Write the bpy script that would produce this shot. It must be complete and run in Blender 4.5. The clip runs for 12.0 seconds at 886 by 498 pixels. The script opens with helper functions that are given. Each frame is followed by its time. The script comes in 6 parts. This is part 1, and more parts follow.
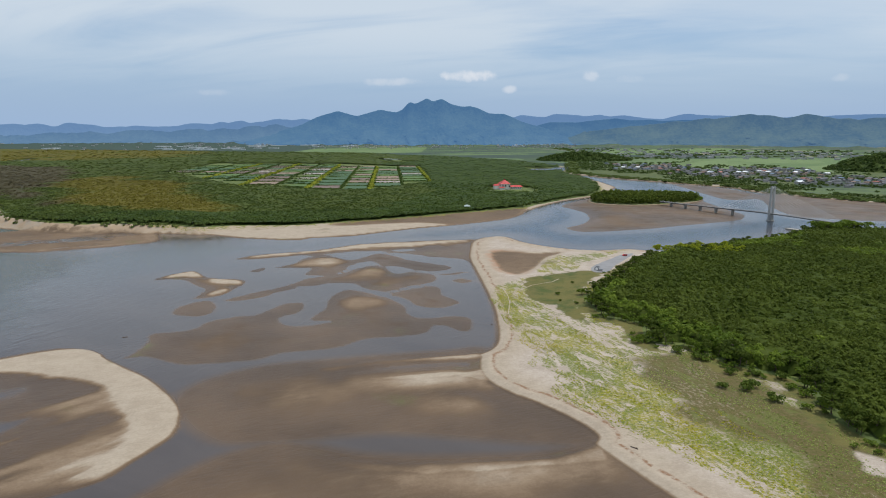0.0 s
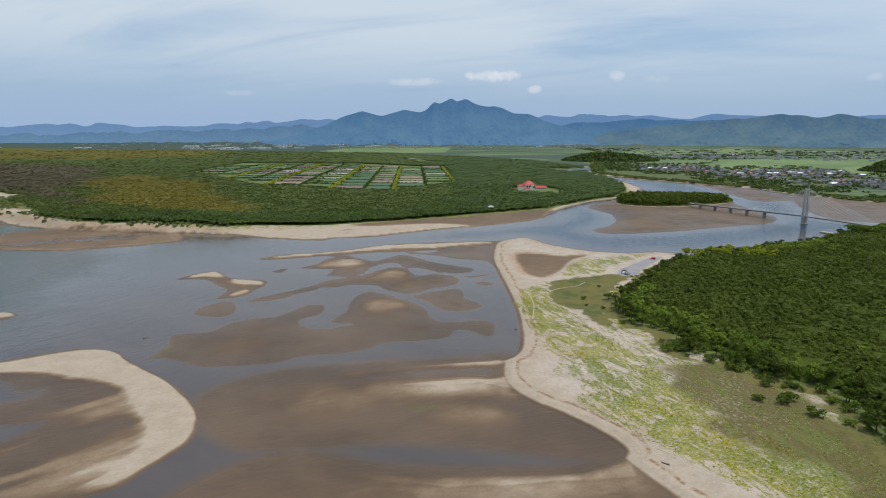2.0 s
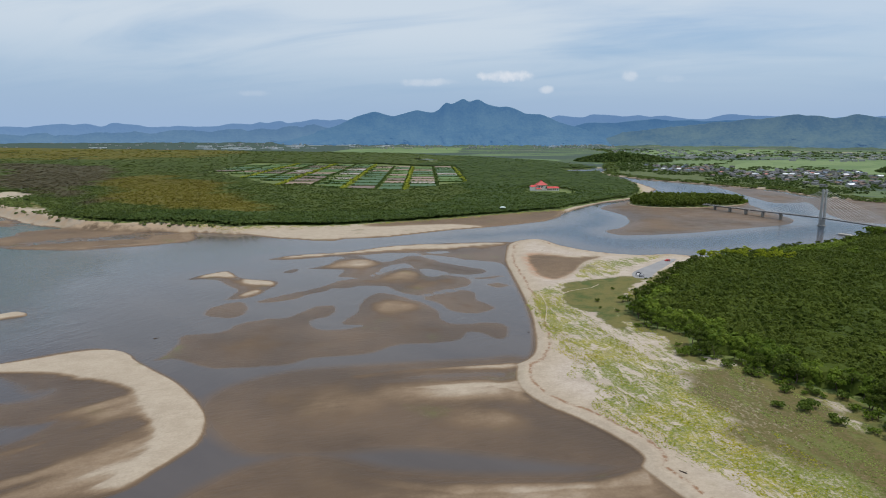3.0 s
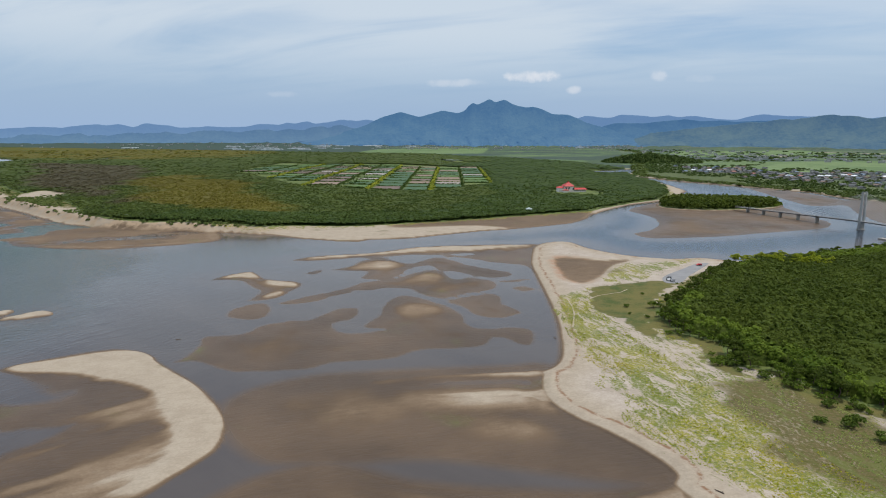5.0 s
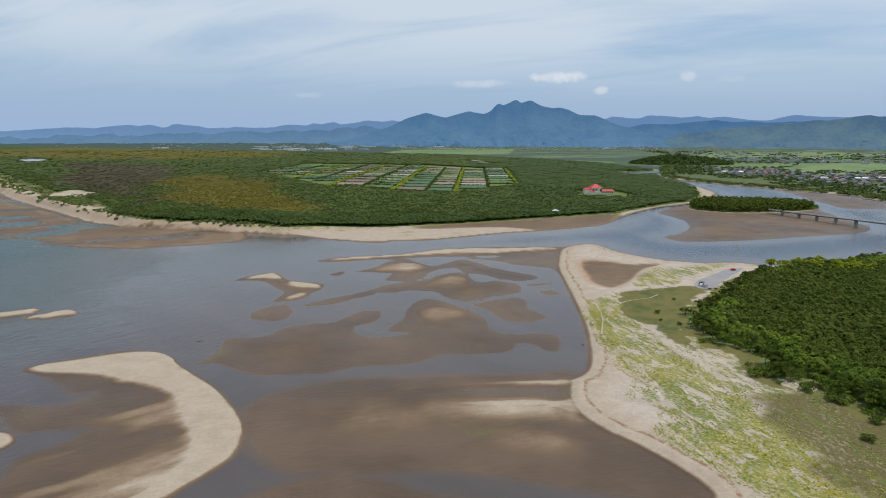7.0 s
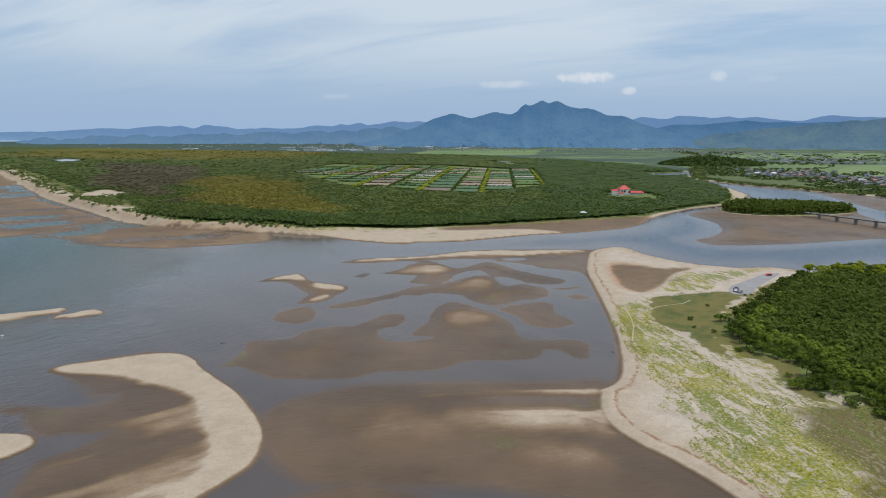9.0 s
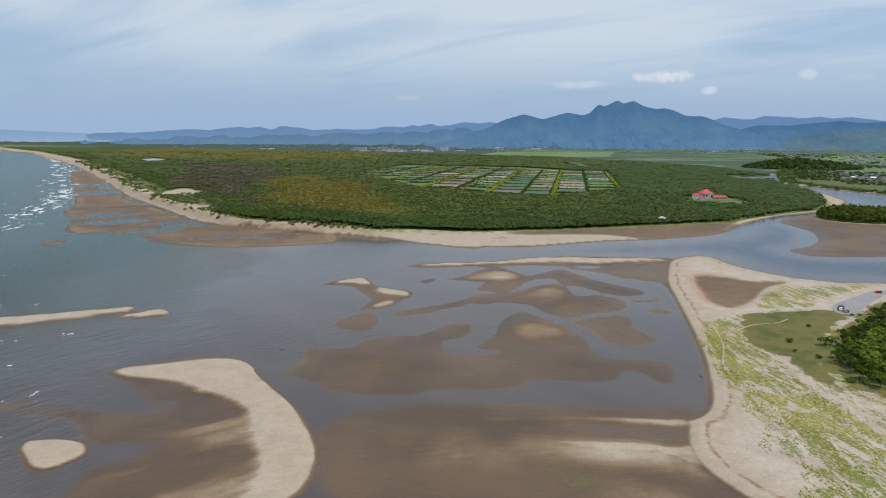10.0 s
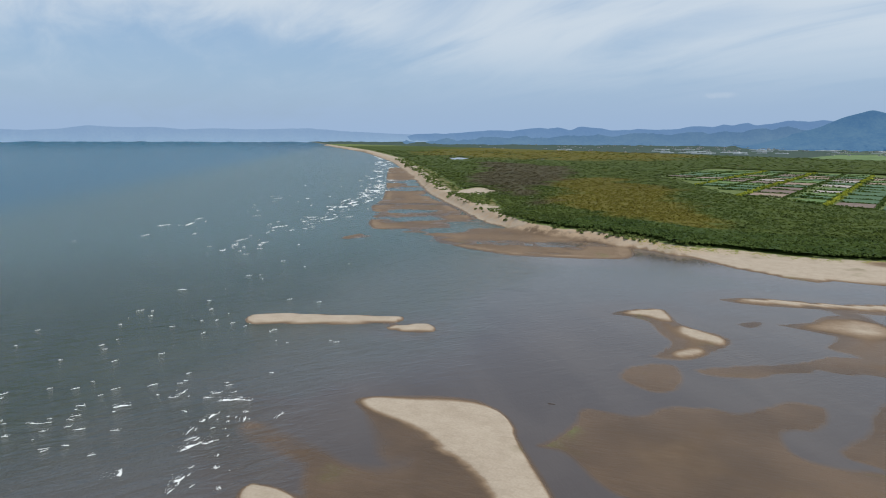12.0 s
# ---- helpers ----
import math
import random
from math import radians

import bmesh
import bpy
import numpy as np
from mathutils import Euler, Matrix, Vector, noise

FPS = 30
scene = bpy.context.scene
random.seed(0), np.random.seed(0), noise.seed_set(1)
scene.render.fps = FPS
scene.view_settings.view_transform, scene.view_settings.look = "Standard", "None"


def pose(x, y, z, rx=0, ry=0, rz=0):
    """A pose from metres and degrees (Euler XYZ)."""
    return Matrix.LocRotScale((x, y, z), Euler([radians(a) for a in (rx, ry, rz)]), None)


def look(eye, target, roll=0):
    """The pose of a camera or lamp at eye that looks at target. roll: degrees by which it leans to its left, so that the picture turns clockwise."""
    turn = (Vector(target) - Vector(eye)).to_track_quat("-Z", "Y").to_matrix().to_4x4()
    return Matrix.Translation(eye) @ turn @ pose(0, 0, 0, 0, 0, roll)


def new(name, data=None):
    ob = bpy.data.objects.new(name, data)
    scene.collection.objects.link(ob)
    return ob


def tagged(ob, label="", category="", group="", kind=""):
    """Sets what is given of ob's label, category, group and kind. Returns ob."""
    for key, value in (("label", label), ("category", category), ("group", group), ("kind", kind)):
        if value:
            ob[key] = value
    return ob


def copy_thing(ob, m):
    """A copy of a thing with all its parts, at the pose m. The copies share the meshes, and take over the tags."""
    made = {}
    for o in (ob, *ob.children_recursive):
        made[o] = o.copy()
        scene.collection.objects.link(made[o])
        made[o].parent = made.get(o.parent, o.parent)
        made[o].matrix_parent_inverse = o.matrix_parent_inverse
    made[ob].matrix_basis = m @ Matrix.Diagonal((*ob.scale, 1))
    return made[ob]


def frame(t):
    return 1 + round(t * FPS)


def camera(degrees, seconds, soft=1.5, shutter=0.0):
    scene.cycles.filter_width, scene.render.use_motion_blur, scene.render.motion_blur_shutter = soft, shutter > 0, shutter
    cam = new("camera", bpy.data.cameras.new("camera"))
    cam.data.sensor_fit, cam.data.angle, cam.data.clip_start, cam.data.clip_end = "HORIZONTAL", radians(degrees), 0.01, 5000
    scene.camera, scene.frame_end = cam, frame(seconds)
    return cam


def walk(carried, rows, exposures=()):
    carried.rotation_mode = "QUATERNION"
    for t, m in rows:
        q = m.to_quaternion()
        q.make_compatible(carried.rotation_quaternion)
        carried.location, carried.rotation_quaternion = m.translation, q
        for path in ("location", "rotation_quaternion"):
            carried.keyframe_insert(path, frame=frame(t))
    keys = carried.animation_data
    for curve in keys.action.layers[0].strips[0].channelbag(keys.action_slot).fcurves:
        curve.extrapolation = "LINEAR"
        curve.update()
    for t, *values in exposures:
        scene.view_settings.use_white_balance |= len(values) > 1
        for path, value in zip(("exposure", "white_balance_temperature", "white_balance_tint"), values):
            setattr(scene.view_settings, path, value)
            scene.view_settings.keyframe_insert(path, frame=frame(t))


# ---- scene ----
# the camera: a drone 100 m over a river mouth, gliding inland and then turning towards the sea
cam = camera(70.25, 12.0, soft=1.0)
PATH = [
    (0, 0.00, -0.00, 100.00, 0.000, 10.437, 0.031),
    (0.5, 0.02, 1.78, 100.03, 0.530, 10.449, 0.039),
    (1, -0.05, 3.58, 100.19, 1.065, 10.454, 0.036),
    (1.5, 0.04, 5.39, 100.17, 1.612, 10.455, 0.041),
    (2, 0.03, 7.31, 99.97, 2.151, 10.435, 0.073),
    (2.5, -0.05, 9.12, 99.93, 2.690, 10.422, 0.090),
    (3, -0.46, 10.99, 99.69, 3.195, 10.402, 0.113),
    (5, -0.65, 18.20, 99.57, 5.518, 10.362, 0.144),
    (5.5, -0.99, 20.28, 99.32, 6.079, 10.340, 0.149),
    (6, -1.24, 22.01, 99.22, 6.657, 10.316, 0.181),
    (6.5, -1.44, 23.86, 99.34, 7.220, 10.326, 0.187),
    (7, -1.56, 25.89, 99.11, 7.792, 10.296, 0.203),
    (9, -2.89, 32.82, 98.89, 10.108, 10.240, 0.200),
    (9.5, -4.05, 38.25, 98.65, 11.810, 10.186, 0.224),
    (10, -7.13, 51.92, 98.43, 16.417, 10.169, 0.265),
    (10.5, -13.12, 69.22, 98.48, 23.327, 10.132, 0.352),
    (11, -20.82, 85.19, 98.38, 31.523, 10.200, 0.391),
    (11.5, -29.90, 99.15, 97.94, 39.675, 10.207, 0.331),
    (12, -40.42, 113.60, 96.56, 42.687, 10.198, 0.202),
]
walk(cam, [(t, pose(x, y, z, 90 - down, 0, turn) @ pose(0, 0, 0, 0, 0, lean)) for t, x, y, z, turn, down, lean in PATH],
     exposures=[(0, 0.0, 6500, 10), (12, 0.0, 6500, 10)])

# ---- sky and sun: thin high cloud over a summer midday ----
SKY, SUN_POWER = 0.11, 3.1
BLUE = (2.9, 4.7, 7.2)
HAZE, VEIL, HEADS = (3.25, 4.5, 6.45), (5.95, 6.65, 7.3), (7.2, 7.4, 7.8)
# turn to the left, height, half width and half height in degrees, density
CUMULUS = [(-2.4, 4.95, 3.0, 0.55, 0.8), (-5.9, 3.75, 0.8, 0.4, 0.5), (4.4, 4.4, 2.9, 0.4, 0.35), (-12.8, 4.85, 0.8, 0.6, 0.5),
           (-15.9, 4.5, 1.4, 0.4, 0.15), (-31.5, 4.1, 0.7, 0.35, 0.2), (19.5, 3.3, 1.6, 0.3, 0.15)]
SUN = Vector((0.34, 0.10, 0.935)).normalized()
elev, azim = math.asin(SUN.z), math.atan2(SUN.x, SUN.y)
world = bpy.data.worlds.new("sky")
scene.world = world
world.use_nodes = True


class Nodes:
    """A short hand for building node trees."""

    def __init__(self, tree):
        self.tree = tree
        tree.nodes.clear()

    def add(self, kind, **values):
        node = self.tree.nodes.new(kind)
        for key, value in values.items():
            self.put(node.inputs[key], value)
        return node

    def put(self, socket, value):
        if isinstance(value, bpy.types.NodeSocket):
            self.tree.links.new(value, socket)
        else:
            socket.default_value = value

    def math(self, op, a, b=0.0, c=0.0, clamp=False):
        node = self.tree.nodes.new("ShaderNodeMath")
        node.operation, node.use_clamp = op, clamp
        for socket, value in zip(node.inputs, (a, b, c)):
            self.put(socket, value)
        return node.outputs[0]

    def mix(self, fac, a, b):
        node = self.tree.nodes.new("ShaderNodeMix")
        node.data_type = "RGBA"
        for index, value in ((0, fac), (6, a), (7, b)):
            if isinstance(value, tuple) and len(value) == 3:
                value = (*value, 1)
            self.put(node.inputs[index], value)
        return node.outputs[2]

    def step(self, value, low, high):
        node = self.tree.nodes.new("ShaderNodeMapRange")
        node.interpolation_type = "SMOOTHSTEP"
        self.put(node.inputs[0], value)
        node.inputs[1].default_value, node.inputs[2].default_value = low, high
        return node.outputs[0]

    def noise(self, vector, scale, detail=4.0, rough=0.55, distort=0.0):
        node = self.add("ShaderNodeTexNoise", Vector=vector, Scale=scale, Detail=detail, Roughness=rough, Distortion=distort)
        return node.outputs[0]

    def attr(self, name):
        node = self.add("ShaderNodeAttribute")
        node.attribute_name = name
        return node.outputs["Fac"]

    def stretch(self, vector, scale, turn=0.0):
        node = self.add("ShaderNodeMapping", Vector=vector, Rotation=(0, 0, radians(turn)))
        return self.add("ShaderNodeMapping", Vector=node.outputs[0], Scale=scale).outputs[0]


N = Nodes(world.node_tree)
sky = N.add("ShaderNodeTexSky")
sky.sky_type, sky.sun_disc, sky.sun_elevation, sky.sun_rotation = "NISHITA", False, elev, azim
sky.altitude, sky.air_density, sky.dust_density, sky.ozone_density = 100.0, 1.0, 2.0, 1.5
way = N.add("ShaderNodeTexCoord").outputs["Generated"]
split = N.add("ShaderNodeSeparateXYZ", Vector=way)
height = N.math("MAXIMUM", split.outputs[2], 0.0)
# the veil of cirrus lies on a flat layer overhead, so it draws out towards the horizon
lift = N.math("ADD", height, 0.16)
flat = N.add("ShaderNodeCombineXYZ", X=N.math("DIVIDE", split.outputs[0], lift), Y=N.math("DIVIDE", split.outputs[1], lift), Z=0.0).outputs[0]
wisps = N.noise(N.stretch(flat, (0.55, 1.5, 1.0), 18), 1.1, 7.0, 0.56, 0.6)
sheet = N.noise(N.stretch(flat, (0.5, 0.9, 1.0), -12), 0.55, 3.0, 0.5)
veil = N.math("MULTIPLY", N.step(N.math("ADD", N.math("MULTIPLY", wisps, 0.6), N.math("MULTIPLY", sheet, 0.5)), 0.36, 0.62), N.step(height, 0.03, 0.16))
# gaps of clear blue in the veil: turn to the left, height, half width and half height in degrees
turn = N.math("ARCTAN2", split.outputs[0], split.outputs[1])
CLEAR = [(64, 6, 20, 4.5, 0.95), (-10, 14.5, 9, 4.5, 0.5), (-27, 9, 9, 5, 0.35), (48, 18, 8, 3, 0.4)]
tear = N.math("MULTIPLY", N.math("SUBTRACT", N.noise(N.stretch(flat, (0.8, 2.0, 1.0), 18), 1.6, 5.0, 0.6, 0.4), 0.5), 2.4)
clear = 0.0
for az, up, wide, tall, much in CLEAR:
    across = N.math("DIVIDE", N.math("ADD", turn, radians(az)), radians(wide))
    along = N.math("DIVIDE", N.math("SUBTRACT", split.outputs[2], math.sin(radians(up))), radians(tall))
    far = N.math("ADD", N.math("MULTIPLY", across, across), N.math("MULTIPLY", along, along))
    gap = N.math("MULTIPLY", N.step(N.math("ADD", N.math("SUBTRACT", 1.0, far), tear), -0.5, 1.2), much)
    veil = N.math("MULTIPLY", veil, N.math("SUBTRACT", 1.0, gap))
    clear = N.math("MAXIMUM", clear, gap)
# a few low cumulus heads over the hills
heads = None
billow = N.math("MULTIPLY", N.math("SUBTRACT", N.noise(way, 38.0, 5.0, 0.6), 0.5), 2.6)
for az, up, wide, tall, much in CUMULUS:
    across = N.math("DIVIDE", N.math("ADD", turn, radians(az)), radians(wide))
    along = N.math("DIVIDE", N.math("SUBTRACT", split.outputs[2], math.sin(radians(up))), radians(tall))
    far = N.math("ADD", N.math("MULTIPLY", across, across), N.math("MULTIPLY", along, along))
    head = N.math("MULTIPLY", N.step(N.math("ADD", N.math("SUBTRACT", 1.0, far), billow), 0.0, 1.3), much)
    heads = head if heads is None else N.math("MAXIMUM", heads, head)
haze = N.math("SUBTRACT", 1.0, N.step(split.outputs[2], -0.02, 0.15))
light = N.mix(0.5, sky.outputs[0], (*BLUE, 1))
light = N.mix(N.math("MULTIPLY", haze, N.math("SUBTRACT", 0.85, N.math("MULTIPLY", clear, 0.45))), light, HAZE)
light = N.mix(N.math("MULTIPLY", veil, 0.8), light, VEIL)
light = N.mix(heads, light, HEADS)
N.add("ShaderNodeOutputWorld", Surface=N.add("ShaderNodeBackground", Color=light, Strength=SKY).outputs[0])

lamp = bpy.data.lights.new("sun", "SUN")
lamp.energy, lamp.angle, lamp.color = SUN_POWER, radians(0.6), (1.0, 0.95, 0.88)
sun = new("sun", lamp)
sun.matrix_world = look(SUN * 900, (0, 0, 0))

# ---- materials ----
def material(name):
    m = bpy.data.materials.new(name)
    m.use_nodes = True
    return m, Nodes(m.node_tree)


def finish(nodes, colour, rough=0.8, bump=None, reach=0.1, metal=0.0, spec=0.5, emission=None, glow=0.0, strength=1.0):
    """Closes a material with one principled surface."""
    surface = nodes.add("ShaderNodeBsdfPrincipled", Roughness=rough, Metallic=metal)
    nodes.put(surface.inputs["Base Color"], (*colour, 1) if isinstance(colour, tuple) and len(colour) == 3 else colour)
    nodes.put(surface.inputs["Specular IOR Level"], spec)
    if bump is not None:
        lift = nodes.add("ShaderNodeBump", Height=bump, Distance=reach, Strength=strength)
        nodes.put(surface.inputs["Normal"], lift.outputs[0])
    if emission is not None:
        nodes.put(surface.inputs["Emission Color"], (*emission, 1))
        nodes.put(surface.inputs["Emission Strength"], glow)
    nodes.add("ShaderNodeOutputMaterial", Surface=surface.outputs[0])


def where(nodes):
    return nodes.add("ShaderNodeTexCoord").outputs["Object"]


def plain(name, colour, rough=0.7, vary=0.25, scale=1.0, metal=0.0, spec=0.4):
    """Paint, concrete or roofing: a colour with stains and a fine grain."""
    m, n = material(name)
    p = where(n)
    stain = n.noise(p, 0.35 * scale, 5.0)
    grain = n.noise(p, 4.0 * scale, 3.0)
    one = n.add("ShaderNodeObjectInfo").outputs["Random"]
    tone = n.math("ADD", n.math("MULTIPLY", stain, 0.6), n.math("ADD", n.math("MULTIPLY", grain, 0.25), n.math("MULTIPLY", one, 0.25)))
    dark, pale = (tuple(c * (1 - vary) for c in colour), tuple(min(1, c * (1 + vary)) for c in colour))
    finish(n, n.mix(n.step(tone, 0.25, 0.8), dark, pale), rough, grain, 0.03, metal, spec)
    return m


def ground_material():
    m, n = material("shore ground")
    p = where(n)
    broad, middle, fine = n.noise(p, 0.018, 4.0), n.noise(p, 0.12, 5.0, 0.6), n.noise(p, 1.1, 5.0, 0.65)
    ripples = n.noise(n.stretch(p, (0.16, 0.55, 1), -22), 1.0, 5.0, 0.6)
    moist, veg, meadow, woods, farm, litter, red, cliff = (n.attr(a) for a in ("moist", "veg", "meadow", "woods", "farm", "litter", "red", "cliff"))
    grain = n.math("ADD", n.math("MULTIPLY", middle, 0.5), n.math("MULTIPLY", fine, 0.5))
    dry = n.mix(n.step(grain, 0.36, 0.64), (0.295, 0.244, 0.185), (0.365, 0.309, 0.24))
    dry = n.mix(n.math("MULTIPLY", n.step(ripples, 0.5, 0.68), 0.35), dry, (0.268, 0.218, 0.162))
    wet = n.mix(n.step(n.math("ADD", n.math("MULTIPLY", broad, 0.8), n.math("MULTIPLY", ripples, 0.2)), 0.36, 0.64), (0.068, 0.044, 0.026), (0.112, 0.073, 0.043))
    damp = n.math("ADD", moist, n.math("MULTIPLY", n.math("SUBTRACT", ripples, 0.5), 0.3))
    tan = n.mix(n.step(grain, 0.36, 0.64), (0.172, 0.122, 0.080), (0.222, 0.162, 0.108))
    # wind-blown sand above the tide is paler
    dry = n.mix(n.math("MULTIPLY", n.attr("dune"), 0.75), dry, n.mix(n.step(grain, 0.38, 0.62), (0.31, 0.262, 0.216), (0.41, 0.357, 0.308)))
    sand = n.mix(n.step(damp, 0.0, 0.55), dry, tan)
    sand = n.mix(n.step(damp, 0.42, 1.0), sand, wet)
    sand = n.mix(n.math("MULTIPLY", red, n.math("MULTIPLY", n.step(middle, 0.38, 0.56), 0.7)), sand, (0.29, 0.165, 0.098))
    sand = n.mix(n.math("MULTIPLY", cliff, n.step(middle, 0.35, 0.6)), sand, (0.33, 0.245, 0.165))
    # the tide's line of twigs and weed
    sand = n.mix(n.math("MULTIPLY", litter, n.step(n.noise(p, 0.3, 6.0, 0.7), 0.40, 0.56)), sand, (0.20, 0.11, 0.062))
    # creeping plants in patches, yellow-green on the seaward side
    streaks = n.noise(n.stretch(p, (0.17, 0.055, 1), -19), 1.0, 5.0, 0.62, 0.9)
    clumps = n.noise(n.stretch(p, (0.75, 0.4, 1), -19), 1.0, 8.0, 0.74, 0.3)
    spots = n.math("ADD", n.math("MULTIPLY", streaks, 0.62), n.math("MULTIPLY", clumps, 0.38))
    cover = n.step(n.math("ADD", n.math("MULTIPLY", n.math("SUBTRACT", spots, 0.5), 7.0), n.math("SUBTRACT", veg, 0.95)), -0.2, 0.2)
    cover = n.math("MULTIPLY", cover, n.step(veg, 0.05, 0.25))
    tufts = n.step(n.noise(p, 0.9, 7.0, 0.75), 0.40, 0.52)
    hue = n.noise(p, 0.03, 4.0)
    leaf = n.mix(n.step(hue, 0.40, 0.58), (0.125, 0.150, 0.015), (0.225, 0.205, 0.018))
    leaf = n.mix(n.step(fine, 0.46, 0.62), leaf, (0.080, 0.102, 0.018))
    land = n.mix(n.math("MULTIPLY", cover, n.math("ADD", n.math("MULTIPLY", tufts, 0.72), 0.24)), sand, leaf)
    inland = n.step(n.math("ADD", n.attr("inland"), n.math("MULTIPLY", n.math("SUBTRACT", hue, 0.5), 2.6)), 0.25, 0.75)
    turf = n.mix(n.step(n.noise(p, 0.9, 7.0, 0.75), 0.42, 0.58), (0.112, 0.084, 0.034), (0.070, 0.070, 0.016))
    turf = n.mix(n.math("MULTIPLY", n.step(n.math("ADD", n.math("MULTIPLY", clumps, 0.7), n.math("MULTIPLY", broad, 0.3)), 0.53, 0.60), 0.5), turf, (0.33, 0.28, 0.22))
    turf = n.mix(n.math("MULTIPLY", n.step(streaks, 0.52, 0.62), 0.7), turf, (0.10, 0.115, 0.028))
    land = n.mix(n.math("MULTIPLY", inland, 0.95), land, turf)
    grass = n.mix(n.step(middle, 0.36, 0.62), (0.056, 0.076, 0.017), (0.118, 0.105, 0.034))
    grass = n.mix(n.math("MULTIPLY", n.step(n.math("ADD", n.math("MULTIPLY", hue, 0.6), n.math("MULTIPLY", clumps, 0.4)), 0.44, 0.58), 0.75), grass, (0.125, 0.110, 0.032))
    grass = n.mix(n.math("MULTIPLY", n.step(fine, 0.5, 0.75), 0.5), grass, (0.07, 0.105, 0.03))
    land = n.mix(n.step(n.math("ADD", meadow, n.math("MULTIPLY", n.math("SUBTRACT", middle, 0.5), 2.0)), 0.35, 0.6), land, grass)
    # fields beyond the woods, each with its own crop
    plots = n.add("ShaderNodeTexVoronoi", Vector=n.stretch(p, (0.006, 0.0032, 1), 24), Scale=1.0, Randomness=0.75)
    plots.distance = "CHEBYCHEV"
    crop = n.add("ShaderNodeSeparateColor", Color=plots.outputs["Color"])
    scrubland = n.mix(n.step(middle, 0.38, 0.6), (0.048, 0.074, 0.024), (0.088, 0.108, 0.036))
    # field, copse and rice greens lean blue: distance haze put into the colour
    field = n.mix(n.step(crop.outputs[0], 0.3, 0.5), (0.056, 0.086, 0.040), (0.108, 0.160, 0.062))
    field = n.mix(n.step(crop.outputs[1], 0.86, 0.88), field, (0.26, 0.23, 0.17))
    field = n.mix(n.math("MULTIPLY", n.step(middle, 0.45, 0.6), 0.25), field, (0.05, 0.09, 0.034))
    copse = n.noise(n.stretch(p, (0.0011, 0.0032, 1), 8), 1.0, 6.0, 0.66)
    field = n.mix(n.step(n.math("ADD", copse, n.math("MULTIPLY", n.attr("remote"), 0.3)), 0.465, 0.515), field, (0.036, 0.060, 0.046))
    rice = n.attr("rice")
    field = n.mix(n.math("MULTIPLY", n.attr("town"), n.step(crop.outputs[2], 0.1, 0.5)), field, scrubland)
    paddy = n.mix(n.step(n.math("ADD", n.math("MULTIPLY", broad, 0.7), n.math("MULTIPLY", crop.outputs[0], 0.3)), 0.35, 0.65), (0.092, 0.145, 0.056), (0.128, 0.182, 0.074))
    field = n.mix(n.step(n.math("ADD", rice, n.math("MULTIPLY", n.math("SUBTRACT", copse, 0.5), 1.2)), 0.35, 0.55), field, paddy)
    land = n.mix(farm, land, field)
    floor = n.mix(n.step(middle, 0.4, 0.62), (0.075, 0.105, 0.030), (0.115, 0.145, 0.040))
    land = n.mix(n.step(n.math("ADD", woods, n.math("MULTIPLY", n.math("SUBTRACT", middle, 0.5), 0.8)), 0.4, 0.6), land, floor)
    rough = n.math("SUBTRACT", 0.9, n.math("MULTIPLY", n.step(moist, 0.7, 1.0), 0.5))
    finish(n, land, rough, n.math("ADD", n.math("MULTIPLY", fine, 0.5), n.math("MULTIPLY", ripples, 1.0)), 0.2, spec=0.22)
    return m


